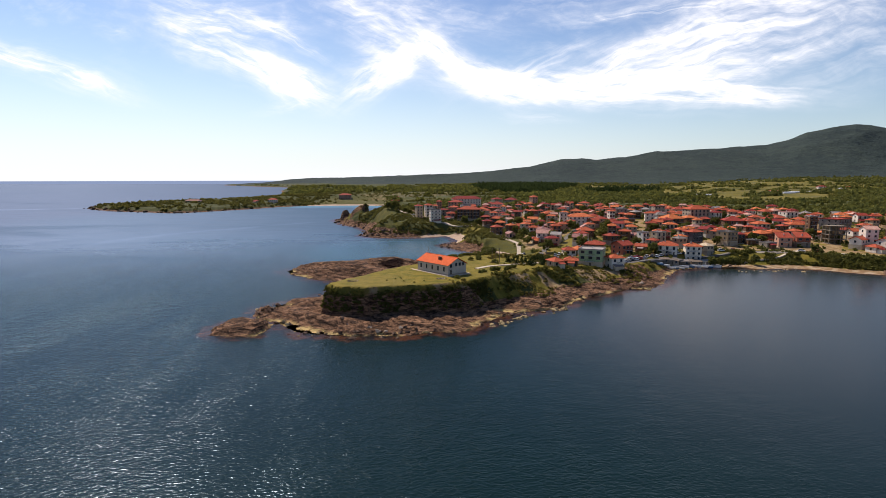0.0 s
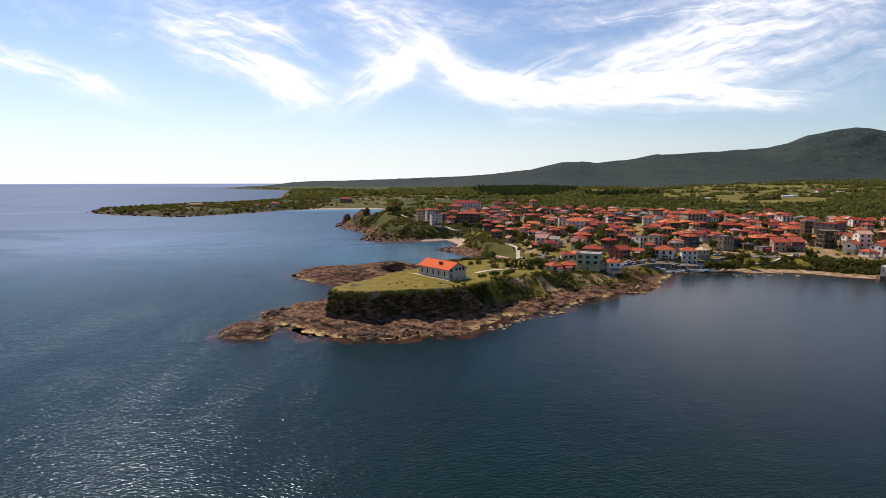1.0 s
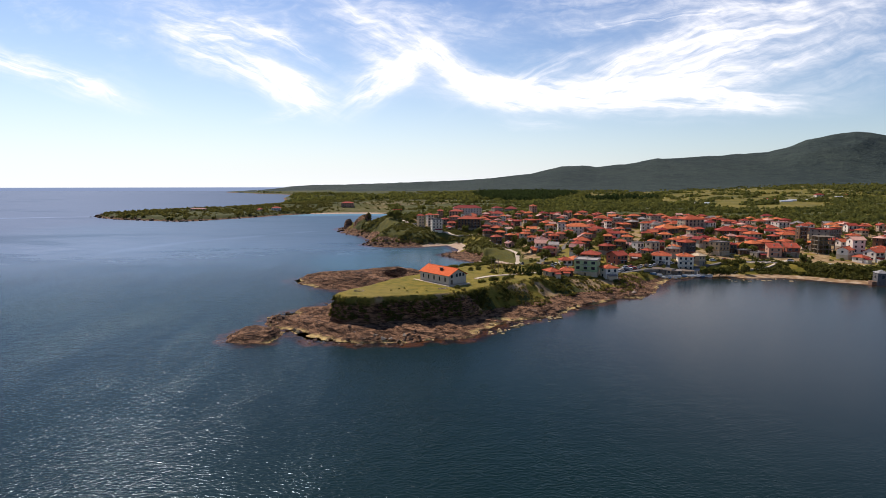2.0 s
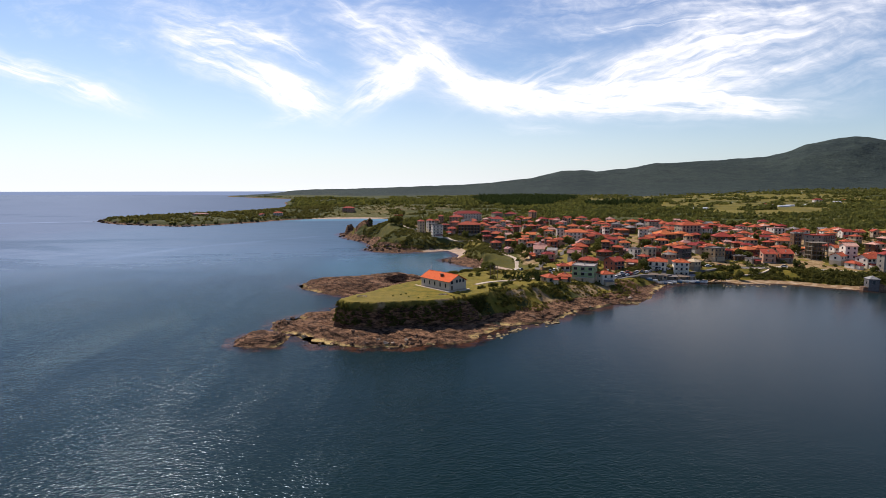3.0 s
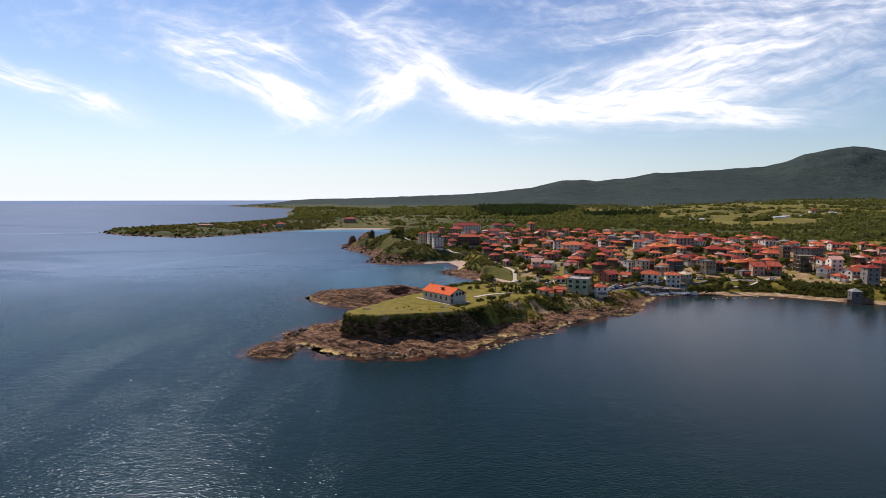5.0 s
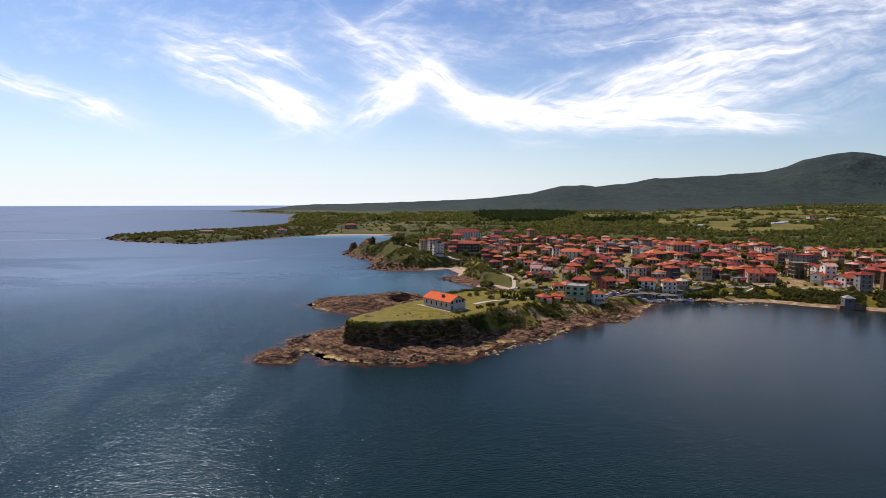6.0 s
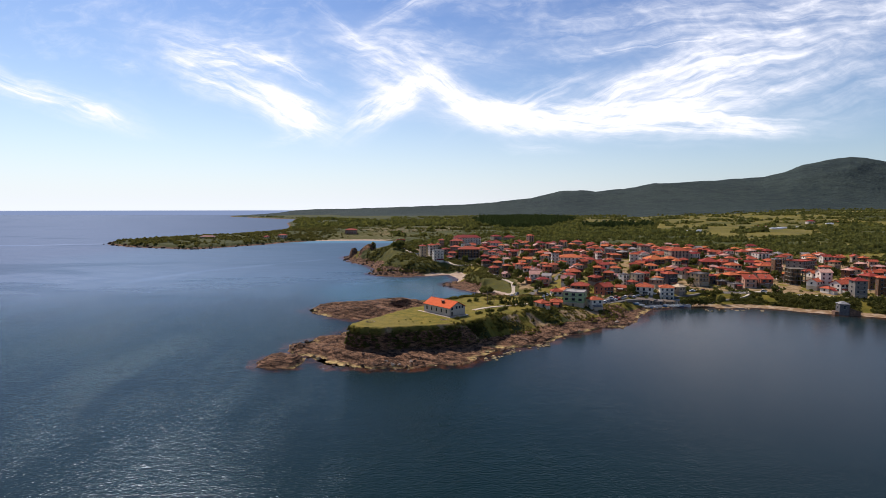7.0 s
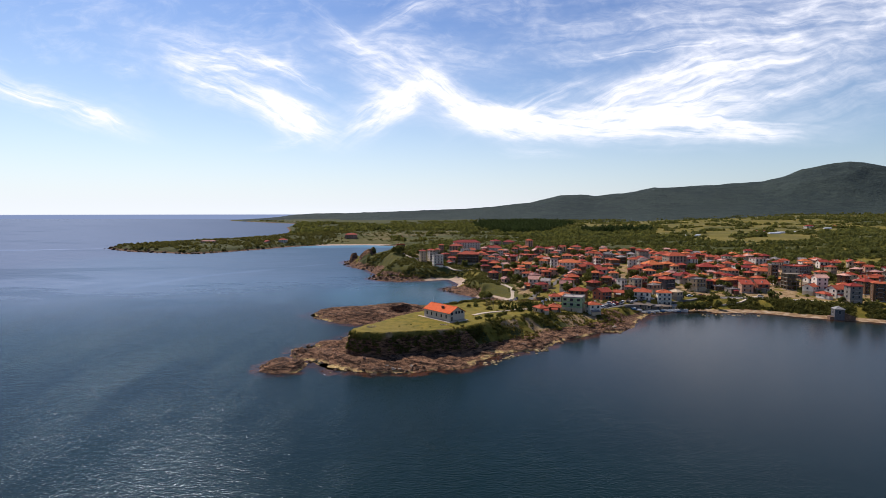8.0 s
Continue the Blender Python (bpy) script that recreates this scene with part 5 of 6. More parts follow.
house(171.4, 594.7, 11.1, 9.9, 2, 5, "hip", "beige", "orange")
house(94.2, 595.0, 7.8, 6.1, 1, -6, "hip", "pink", "orange")
house(32.1, 599.1, 8.3, 6.8, 2, 12, "hip", "brown", "orange")
house(225.1, 602.8, 7.1, 6.6, 2, -14, "hip", "brown", "red")
house(83.8, 604.6, 7.6, 6.9, 2, -14, "hip", "beige", "red")
house(114.6, 609.4, 10.2, 8.4, 2, 12, "hip", "white", "red")
house(130.6, 612.3, 6.4, 6.5, 2, 5, "hip", "white", "red")
house(94.7, 613.1, 7.1, 6.1, 2, 30, "hip", "beige", "orange")
house(159.9, 617.2, 12.8, 12.3, 2, -24, "hip", "beige", "orange")
house(14.0, 617.6, 14.1, 13.0, 3, -14, "hip", "pink", "red")
house(61.9, 618.6, 14.2, 13.0, 2, -6, "hip", "white", "red")
house(98.9, 621.2, 8.5, 6.7, 2, 5, "hip", "brown", "orange")
house(-4.5, 626.5, 7.2, 6.5, 3, 5, "hip", "pink", "red")
house(27.2, 634.1, 33.0, 12.0, 4, 4, "hip", "white", "red")
house(108.6, 652.8, 8.3, 8.2, 4, 22, "hip", "pink", "red")
house(92.2, 739.0, 15.6, 12.9, 2, -14, "hip", "beige", "red")
house(76.5, 772.3, 13.2, 11.7, 2, 22, "hip", "beige", "red")


def infill(number):
    """Smaller houses between the others, where there is room."""
    r = random.Random(41)
    for _ in range(9000):
        x, y = r.uniform(-20, 390), r.uniform(338, 640)
        room = float(inland(np.array([x]), np.array([y]), VILLAGE)[0])
        if room < 16 or (x < 165 and y < 335) or not all((x - a) ** 2 + (y - b) ** 2 > (c + 3.7) ** 2 for a, b, c in TURF_CLEAR):
            continue
        w = r.uniform(5.4, 8.0)
        house(x, y, w, r.uniform(5.5, 7.0), r.choice((1, 2, 2)), r.choice((-22, -9, 4, 12, 24)), r.choice(("hip", "hip", "gable")), r.choice(("white", "beige", "brown", "pink", "grey", "cream", "red")), r.choice(("orange", "red", "red", "orange", "pink")), True)
        number -= 1
        if not number:
            break


infill(150)
TURF_CLEAR += [(100, 289, 8), (111, 297, 9), (123, 305, 8), (136, 312, 8), (150, 317, 7), (164, 321, 6), (198, 319, 5), (212, 321, 5)]

# ---- trees and shrubs ----
def spray(count, size, seed):
    """A clump of leaves: small blades at random places and tilts in a ball, with gaps between. Vertices and triangles."""
    r = random.Random(seed)
    vs, fs = [], []
    for k in range(count):
        p = Vector((r.gauss(0, 1), r.gauss(0, 1), r.gauss(0, 1))).normalized() * r.uniform(0.35, 1.0)
        p.z *= 0.8
        out = (p.normalized() + Vector((r.uniform(-0.7, 0.7), r.uniform(-0.7, 0.7), r.uniform(-0.3, 0.9)))).normalized()
        turn = out.to_track_quat("Z", "Y").to_matrix() @ Matrix.Rotation(r.uniform(0, 6.28), 3, "Z")
        w, h = size * r.uniform(0.7, 1.2), size * r.uniform(0.5, 0.9)
        base = len(vs)
        vs += [tuple(p + turn @ Vector(c)) for c in ((-w, 0, -0.12 * w), (0, -h, 0), (w, 0, -0.12 * w), (0, h, 0))]
        fs += [(base, base + 1, base + 3), (base + 1, base + 2, base + 3)]
    return np.array(vs), np.array(fs)


FAR_BLOBS = [spray(5, 0.85, k) for k in range(6)]
BLOBS = [spray(11, 0.62, 20 + k) for k in range(6)]


def clumps(seed, count, shape, size, lift=0.0, far=False):
    """Many leaf clumps filling a crown of that shape: vertices and triangles of one crown, about 1 unit across."""
    r = random.Random(seed)
    vs, fs, base = [], [], 0
    for k in range(count):
        while True:
            p = Vector((r.uniform(-1, 1), r.uniform(-1, 1), r.uniform(-1, 1)))
            if 0.25 < p.length < 1.0:
                break
        if shape == "round":
            p = Vector((p.x, p.y, p.z * 0.85 + lift)) * 0.5
        elif shape == "cone":
            t = r.random() ** 1.5
            a = r.uniform(0, 6.283)
            p = Vector((math.cos(a) * (1 - t) * 0.42, math.sin(a) * (1 - t) * 0.42, t * 1.7 - 0.55))
        else:
            p = Vector((p.x * 0.6, p.y * 0.6, abs(p.z) * 0.45))
        v, f = (FAR_BLOBS if far else BLOBS)[r.randrange(6)]
        turn = np.array(Euler((r.uniform(0, 6), r.uniform(0, 6), r.uniform(0, 6))).to_matrix())
        vs.append(v @ turn.T * size * r.uniform(0.7, 1.3) + np.array(p))
        fs.append(f + base)
        base += len(v)
    return np.concatenate(vs), np.concatenate(fs)


def crown_mesh(name, vs, fs, mat):
    me = bpy.data.meshes.new(name)
    me.from_pydata(vs.tolist(), [], fs.tolist())
    me.materials.append(mat)
    return me


def scatter(name, places, forms, mat, label, category):
    """One object of many small plants, each a crown of clumps: x, y, z, size, height of each place."""
    r = np.random.RandomState(len(places))
    vs, fs, base = [], [], 0
    for k, (x, y, z, size, tall) in enumerate(places):
        v, f = forms[k % len(forms)]
        a = r.uniform(0, 6.283)
        c, s = math.cos(a), math.sin(a)
        w = np.empty_like(v)
        w[:, 0], w[:, 1], w[:, 2] = (v[:, 0] * c - v[:, 1] * s) * size + x, (v[:, 0] * s + v[:, 1] * c) * size + y, v[:, 2] * tall + z
        vs.append(w), fs.append(f + base)
        base += len(v)
    vs, fs = np.concatenate(vs).astype(np.float32), np.concatenate(fs).astype(np.int32)
    me = bpy.data.meshes.new(name)
    me.vertices.add(len(vs)), me.loops.add(fs.size), me.polygons.add(len(fs))
    me.vertices.foreach_set("co", vs.ravel()), me.loops.foreach_set("vertex_index", fs.ravel())
    me.polygons.foreach_set("loop_start", np.arange(0, fs.size, 3, dtype=np.int32))
    me.update(calc_edges=True)
    me.materials.append(mat)
    return tagged(new(name, me), label, category, kind="stuff")


def clear_of(x, y, margin=0.0):
    return all((x - a) ** 2 + (y - b) ** 2 > (c + margin) ** 2 for a, b, c in TURF_CLEAR)


# separate village trees
TRUNKS, CROWNS = [], []
for k in range(6):
    bm = bmesh.new()
    r = random.Random(100 + k)
    rod(bm, (0, 0, -0.4), (0.04, 0.02, 0.42), 0.030, 0.018)
    for a in range(5):
        s = a * 1.256 + r.uniform(-0.4, 0.4)
        rod(bm, (0.03, 0.02, 0.25 + 0.03 * a), (0.24 * math.cos(s), 0.24 * math.sin(s), 0.52 + r.uniform(-0.05, 0.12)), 0.012, 0.004, 5)
    me = bpy.data.meshes.new("trunk")
    bm.to_mesh(me), bm.free()
    TRUNKS.append(me)
    v, f = clumps(200 + k, 46, "round", 0.15)
    v = v + np.array((0, 0, 0.62))
    CROWNS.append(crown_mesh("crown", v, f, LEAVES))


def tree(x, y, size, k):
    ob = thing("tree", x, y, level(x, y), dice.uniform(0, 360), "broad-leaved green tree among the village houses" if y > 300 else "small green tree on the slope", "tree", "village trees")
    ob.scale = (size, size, size * dice.uniform(0.85, 1.15))
    hung("trunk", TRUNKS[k], BARK, ob)
    hung("crown", CROWNS[k], LEAVES, ob)
    TURF_CLEAR.append((x, y, size * 0.35))


count = 0
for _ in range(9000):
    x, y = dice.uniform(-60, 400), dice.uniform(262, 660)
    if float(inland(np.array([x]), np.array([y]), VILLAGE)[0]) < 1:
        continue
    size = dice.uniform(3.6, 7.6)
    if (x > 150 and y < 338 and dice.random() < 0.8) or (x < 64 and y < 350 and dice.random() < 0.85):
        continue
    if not clear_of(x, y, size * 0.22):
        continue
    tree(x, y, size, count % 6)
    count += 1
    if count >= 296:
        break

for k, (x, y, size) in enumerate(((153, 304, 5.5), (157.5, 303, 6.5), (162, 304, 6.0), (166, 303.5, 5.0), (178, 306, 5.0))):
    tree(x, y, size, k % 6)

# shrubs on the cliff brow, the banks and the neck
SHRUB_FORMS = [clumps(300 + k, 10, "low", 0.28) for k in range(6)]
WOOD_FORMS = [clumps(400 + k, 8, "round", 0.30, 0.0, True) for k in range(8)]
BANK_FORMS = [clumps(350 + k, 6, "low", 0.32) for k in range(6)]
FAR_FORMS = [clumps(450 + k, 6, "low", 0.30, 0.0, True) for k in range(8)]
PINE_FORMS = [clumps(500 + k, 22, "cone", 0.17) for k in range(4)]


def places_where(number, rect, accept, size, seed, even=True):
    """Random places on the ground; accept gets the arrays of the terrain."""
    r = np.random.RandomState(seed)
    x0, y0, x1, y1 = rect
    x = r.uniform(x0, x1, number)
    y = r.uniform(y0, y1, number) if even else np.exp(r.uniform(np.log(y0), np.log(y1), number))
    if not even:
        x = r.uniform(x0, x1, number) * (y + 30)
    t = terrain(x, y)
    ok = accept(x, y, *t) & (r.uniform(0, 1, number) < 1)
    s = r.uniform(size[0], size[1], number)
    got = [(x[k], y[k], t[0][k], s[k], s[k] * q) for k, q in zip(np.nonzero(ok)[0], r.uniform(0.7, 1.2, number))]
    stands = np.array(TURF_CLEAR)
    return [p for p in got if np.all((stands[:, 0] - p[0]) ** 2 + (stands[:, 1] - p[1]) ** 2 > (stands[:, 2] + p[3] * 0.3) ** 2)]


def on_brow(x, y, h, rock, sand, dry, scrub, tide, d, fields):
    edge = inland(x, y, PLATEAU)
    green = fbm(x, y, 10, 3, 77)
    front = (y < 236 + 0.9 * np.maximum(x - 20, 0)) & (x < 34)
    face = front & (edge < 0.6) & (edge > -4.5) & (h > 4.2) & (x > 5) & (green > 0.52)
    slope = (x > 5) & (x < 100) & (edge < 3) & (edge > -14) & (h > 3.0) & (green > 0.66) & (y < 290)
    return face | slope


def on_bank(x, y, h, rock, sand, dry, scrub, tide, d, fields):
    return (x > 108) & (d > 9.0) & (d < 24.0) & (fbm(x, y, 14, 3, 79) > 0.31) & (y < 345)


def on_neck(x, y, h, rock, sand, dry, scrub, tide, d, fields):
    back = inland(x, y, PLATEAU)
    return (x > -4) & (x < 60) & (y > 236) & (y < 302) & (back < 18) & (h > 1.5) & (fbm(x, y, 12, 3, 80) > 0.44) & ((y > 268) | (back < 4))


def on_cape(x, y, h, rock, sand, dry, scrub, tide, d, fields):
    return (x > -110) & (x < 60) & (y > 385) & (y < 640) & (x > -92 + 0.05 * (y - 540)) & (d > 5) & (d < 70) & (h > 2.6) & (fbm(x, y, 14, 3, 9) > 0.40)


scatter("cliff_shrubs", places_where(9000, (-48, 185, 105, 300), on_brow, (1.0, 2.4), 1), SHRUB_FORMS, SHRUBS, "dark green shrubs hanging over the cliff brow and slope", "shrubs")
def on_face(x, y, h, rock, sand, dry, scrub, tide, d, fields):
    edge = inland(x, y, PLATEAU)
    return (edge < 2.5) & (edge > -6.0) & (h > 3.2) & (h < 10.8) & (fbm(x, y, 7, 3, 78) > 0.27 + 0.03 * np.maximum(7 - h, 0) + 0.030 * np.maximum(x - 4, 0))


def on_slope(x, y, h, rock, sand, dry, scrub, tide, d, fields):
    edge = inland(x, y, PLATEAU)
    slope = (x > 3) & (edge < 2.5) & (h > 2.6) & (fbm(x, y, 6, 3, 68) > 0.45) & (y < 300)
    neck = (x > 22) & (x < 112) & (y > 245) & (y < 335) & (h > 1.8) & (fbm(x, y, 9, 3, 69) > 0.50)
    return slope | neck


scatter("slope_scrub", places_where(11000, (3, 185, 125, 335), on_slope, (0.6, 1.4), 23), FAR_FORMS, DRY_SCRUB, "low olive brown scrub and dry grass tufts on the slope", "scrub")
scatter("cliff_creepers", places_where(9500, (-47, 182, 22, 214), on_face, (0.7, 1.6), 21), SHRUB_FORMS[:4], SHRUBS, "dark green creepers and shrubs on the cliff face", "shrubs")
scatter("bank_shrubs", places_where(15000, (105, 230, 420, 345), on_bank, (1.6, 3.6), 2), BANK_FORMS, SHRUBS, "dense green shrubs along the bank above the beach", "shrubs")
scatter("neck_shrubs", places_where(2500, (-10, 230, 65, 345), on_neck, (1.2, 2.5), 3), SHRUB_FORMS, SHRUBS, "green shrubs on the neck behind the building", "shrubs")
scatter("cape_shrubs", places_where(15000, (-115, 380, 65, 650), on_cape, (1.2, 2.6), 4), FAR_FORMS, SCRUB, "olive green scrub on the slopes of the cape", "shrubs")


def on_plain(x, y, h, rock, sand, dry, scrub, tide, d, fields):
    town = inland(x, y, VILLAGE)
    left = (x < 40 + 0.06 * y)
    thick = np.where(left, 0.58, 0.36)
    patchy = fbm(x, y, 60, 4, 83)
    wooded = (patchy > thick) & (fields < 0.45)
    hedge = (fields >= 0.45) & (fbm(x, y, 40, 3, 85) > 0.64)
    return (pine_wood(x, y) < 0.5) & (town < -4) & (d > 12) & (h > 2) & (wooded | hedge) & (y > np.where(left, 640, 330)) & (np.abs(x) < (y + 30) * 1.05) & ((x > 330) | (y > 480))


def on_scrubland(x, y, h, rock, sand, dry, scrub, tide, d, fields):
    return (d > 30) & (h > 2) & (x < 60 + 0.06 * y) & (y > 700) & (fbm(x, y, 45, 4, 87) > 0.42) & (inland(x, y, VILLAGE) < -10)


def on_headland(x, y, h, rock, sand, dry, scrub, tide, d, fields):
    return (d > 6) & (y > 770) & (y < 1500) & (x < -230) & (fbm(x, y, 40, 3, 88) > 0.40)


def in_gardens(x, y, h, rock, sand, dry, scrub, tide, d, fields):
    return (inland(x, y, VILLAGE) > 0) & (fbm(x, y, 16, 3, 95) > 0.42) & (y > 285) & ((x > 58) | (y > 360))


scatter("garden_shrubs", places_where(6500, (-60, 262, 400, 660), in_gardens, (1.4, 3.8), 8), FAR_FORMS, LEAVES, "green hedges and shrubs in the village gardens", "shrubs")
def in_pine_wood(x, y, h, rock, sand, dry, scrub, tide, d, fields):
    return (pine_wood(x, y) > 0.5) & (inland(x, y, VILLAGE) < -10)


GROVE_FORMS = [clumps(420 + k, 4, "round", 0.42, 0.0, True) for k in range(8)]
SPIRE_FORMS = [clumps(520 + k, 4, "cone", 0.30, 0.0, True) for k in range(6)]
scatter("woods", places_where(8500, (-0.1, 400, 1.08, 900), on_plain, (4.5, 9.0), 5, False), WOOD_FORMS, LEAVES, "green mixed woodland behind the village", "woods")
scatter("far_woods", places_where(20000, (-0.1, 900, 1.08, 2700), on_plain, (5.0, 10.5), 15, False), GROVE_FORMS, LEAVES, "green mixed woodland and hedges across the plain", "woods")


def on_far_plain(x, y, h, rock, sand, dry, scrub, tide, d, fields):
    return (d > 25) & (pine_wood(x, y) < 0.5) & (fields < 0.4) & (x < 0.1 * y) & (y < 3500 - 1600 * soft(x / y, -0.36, -0.1)) & (fbm(x, y, 110, 4, 103) > 0.38)


scatter("far_scrub", places_where(10000, (-0.45, 1350, 0.1, 3900), on_far_plain, (6.0, 13.0), 17, False), GROVE_FORMS, LEAVES, "green bushes and woods towards the far coast", "woods")
scatter("pine_plantation", places_where(9500, (0.03, 1050, 0.42, 2700), in_pine_wood, (7.0, 11.0), 16, False), SPIRE_FORMS, NEEDLES, "dark dense pine plantation on the plain", "woods")
scatter("scrubland", places_where(12000, (-0.6, 700, 0.35, 2300), on_scrubland, (1.8, 4.5), 6, False), FAR_FORMS, SCRUB, "scattered olive green bushes over the plain", "bushes")
scatter("headland_scrub", places_where(7000, (-600, 770, -230, 1500), on_headland, (2.6, 6.5), 7), FAR_FORMS, SCRUB, "low green scrub covering the far headland", "bushes")


# ---- planting on the point ----
def in_hedge(x, y, h, rock, sand, dry, scrub, tide, d, fields):
    along = (x - 26) * 0.74 + (y - 238) * 0.67
    across = -(x - 26) * 0.67 + (y - 238) * 0.74
    return (along > 12) & (along < 40) & (np.abs(across - 3) < 6.5) & (fbm(x, y, 6, 2, 96) > 0.36)


scatter("dwarf_pines", places_where(1100, (15, 230, 75, 290), in_hedge, (1.4, 2.3), 9), PINE_FORMS, NEEDLES, "dense dark green dwarf pines along the path", "pines")
for x, y, size in ((15.2, 218, 2.0), (17.0, 220, 2.2), (21.0, 224, 3.0), (23.0, 226, 2.6), (27.0, 229, 2.4), (28.5, 232, 2.6), (5.3, 206, 2.2), (31, 236, 2.8)):
    ob = thing("bush", x, y, level(x, y) - size * 0.32, dice.uniform(0, 360), "rounded dark green bush on the lawn", "bush", "bushes on the lawn")
    ob.scale = (size, size, size * 0.85)
    hung("crown", CROWNS[int(x) % 6], LEAVES, ob)
for x, y, size in ((29.5, 357, 6.0), (33.5, 358.5, 5.5), (27.5, 362, 5.0), (31.5, 364, 5.5), (24, 247, 3.0), (13, 252, 2.6), (17, 255, 2.8)):
    ob = thing("bush", x, y, level(x, y) - size * 0.34, dice.uniform(0, 360), "large dense dark green bush above the cove", "bush", "bushes above the cove")
    ob.scale = (size, size, size * 0.95)
    hung("crown", CROWNS[int(x) % 6], SHRUBS, ob)
for x, y in ((-21, 199), (-18, 202), (-14.5, 198), (-16, 203.5), (-10.5, 196), (-7, 199), (2.5, 201)):
    ob = thing("tussock", x, y, level(x, y) - 0.25, dice.uniform(0, 360), "small dark tussock growing in the lawn", "tussock", "tussocks in the lawn")
    ob.scale = (0.9, 0.7, 0.6)
    hung("leaves", CROWNS[int(y) % 6], LEAVES, ob)

# ---- loose rocks of the shore ----
def rock_mesh(seed):
    r = random.Random(seed)
    bm = bmesh.new()
    bmesh.ops.create_icosphere(bm, subdivisions=2, radius=1.0)
    axis = [Vector((r.uniform(-1, 1), r.uniform(-1, 1), r.uniform(-1, 1))).normalized() for _ in range(7)]
    for v in bm.verts:
        for a in axis:
            over = v.co.dot(a) - 0.42
            if over > 0:
                v.co -= a * over * 0.96
        v.co *= r.uniform(0.94, 1.06)
    me = bpy.data.meshes.new("boulder")
    bm.to_mesh(me), bm.free()
    return me


ROCK_MESHES = [(rock_mesh(k), (DARK_STONE, DARK_STONE, STONE, WEED_STONE)[k % 4]) for k in range(8)]
for me, mat in ROCK_MESHES:
    me.materials.append(mat)


def boulder(x, y, size, k, sink=0.4):
    me, mat = ROCK_MESHES[k % 8]
    ob = hung("boulder", me, mat)
    kind = {"brown_stone": "rough brown", "pale_stone": "pale grey-brown", "weedy_stone": "yellow weed-covered"}[mat.name]
    flat = dice.uniform(0.45, 0.75)
    z = max(level(x, y), -0.35)
    ob.matrix_world = pose(x, y, z + size * flat * (0.75 - sink), 0, 0, dice.uniform(0, 360)) @ Matrix.Diagonal((size * dice.uniform(0.8, 1.5), size * dice.uniform(0.7, 1.1), size * flat, 1))
    return tagged(ob, f"{kind} boulder on the shore", "rock", "shore boulders")


placed = 0
while placed < 230:
    line = (SOUTH_SHORE + POINT_SHORE)[10:-10]
    k = dice.randrange(len(line) - 1)
    (ax, ay), (bx, by) = line[k], line[k + 1]
    f = dice.random()
    x, y = ax + (bx - ax) * f + dice.gauss(0, 2.2), ay + (by - ay) * f + dice.gauss(1.0, 2.6)
    h = level(x, y)
    if h < -0.9 or h > 3.2:
        continue
    near_water = h < 0.5
    kinds = (3, 7, 0, 1, 4, 5) if near_water else (0, 1, 4, 5, 0, 1, 4, 2)
    boulder(x, y, abs(dice.gauss(0, 0.5)) + 0.28, dice.choice(kinds))
    placed += 1

def shore_rocks(name, line, count, low, high, spread, label):
    """Dark rocks along a far stretch of shore, too many to tell apart: one object."""
    vs, fs = [], []
    for _ in range(count):
        k = dice.randrange(len(line) - 1)
        (ax, ay), (bx, by) = line[k], line[k + 1]
        f, size, flat = dice.random(), dice.uniform(low, high), dice.uniform(0.45, 0.75)
        x, y = ax + (bx - ax) * f + dice.gauss(0, spread), ay + (by - ay) * f + dice.gauss(0.4 * spread, spread)
        m = pose(x, y, max(level(x, y), -0.35) + size * flat * 0.4, 0, 0, dice.uniform(0, 360)) @ Matrix.Diagonal((size * dice.uniform(0.8, 1.5), size * dice.uniform(0.7, 1.1), size * flat, 1))
        me, base = ROCK_MESHES[dice.choice((0, 1, 4, 5))][0], len(vs)
        vs += [tuple(m @ v.co) for v in me.vertices]
        fs += [[base + i for i in face.vertices] for face in me.polygons]
    me = bpy.data.meshes.new(name)
    me.from_pydata(vs, [], fs)
    tagged(hung(name, me, DARK_STONE), label, "rocks", kind="stuff")


shore_rocks("cape_rocks", COVE_SHORE[10:18], 70, 0.9, 2.6, 3.0, "jagged dark rocks at the foot of the cape")
shore_rocks("reef_rocks", COVE_SHORE[3:7], 26, 0.6, 1.6, 2.5, "low brown rocks of the reef in the cove")
shore_rocks("headland_rocks", HEADLAND_SHORE[4:12], 46, 2.0, 4.5, 4.0, "dark rocks along the foot of the far headland")
for k in range(16):
    x = dice.uniform(158, 196)
    ob = boulder(x, 289 + 0.05 * (x - 158) + dice.gauss(0, 2.0), dice.uniform(0.5, 1.3), 3 + 4 * (k % 2), 0.5)
    ob.location.z = dice.uniform(-0.05, 0.08)
    ob["label"] = "flat yellow weed-covered stone awash in the bay"

# a cairn of pale stones and a low ring wall on the lawn
for k in range(9):
    me, mat = ROCK_MESHES[2]
    ob = hung("pale_stone", me, mat)
    x, y = -2.2 + 0.42 * k + dice.uniform(-0.2, 0.2), 203.5 + dice.uniform(-0.7, 0.7)
    ob.matrix_world = pose(x, y, level(x, y) + 0.15, 0, 0, dice.uniform(0, 360)) @ Matrix.Diagonal((dice.uniform(0.4, 0.8), dice.uniform(0.3, 0.6), dice.uniform(0.3, 0.5), 1))
    tagged(ob, "pale loose stone lying on the lawn", "stone", "stones on the lawn")
ring = thing("ring_wall", -33.6, 199.0, level(-33.6, 199.0), 0, "low round stone wall at the tip of the lawn", "wall")
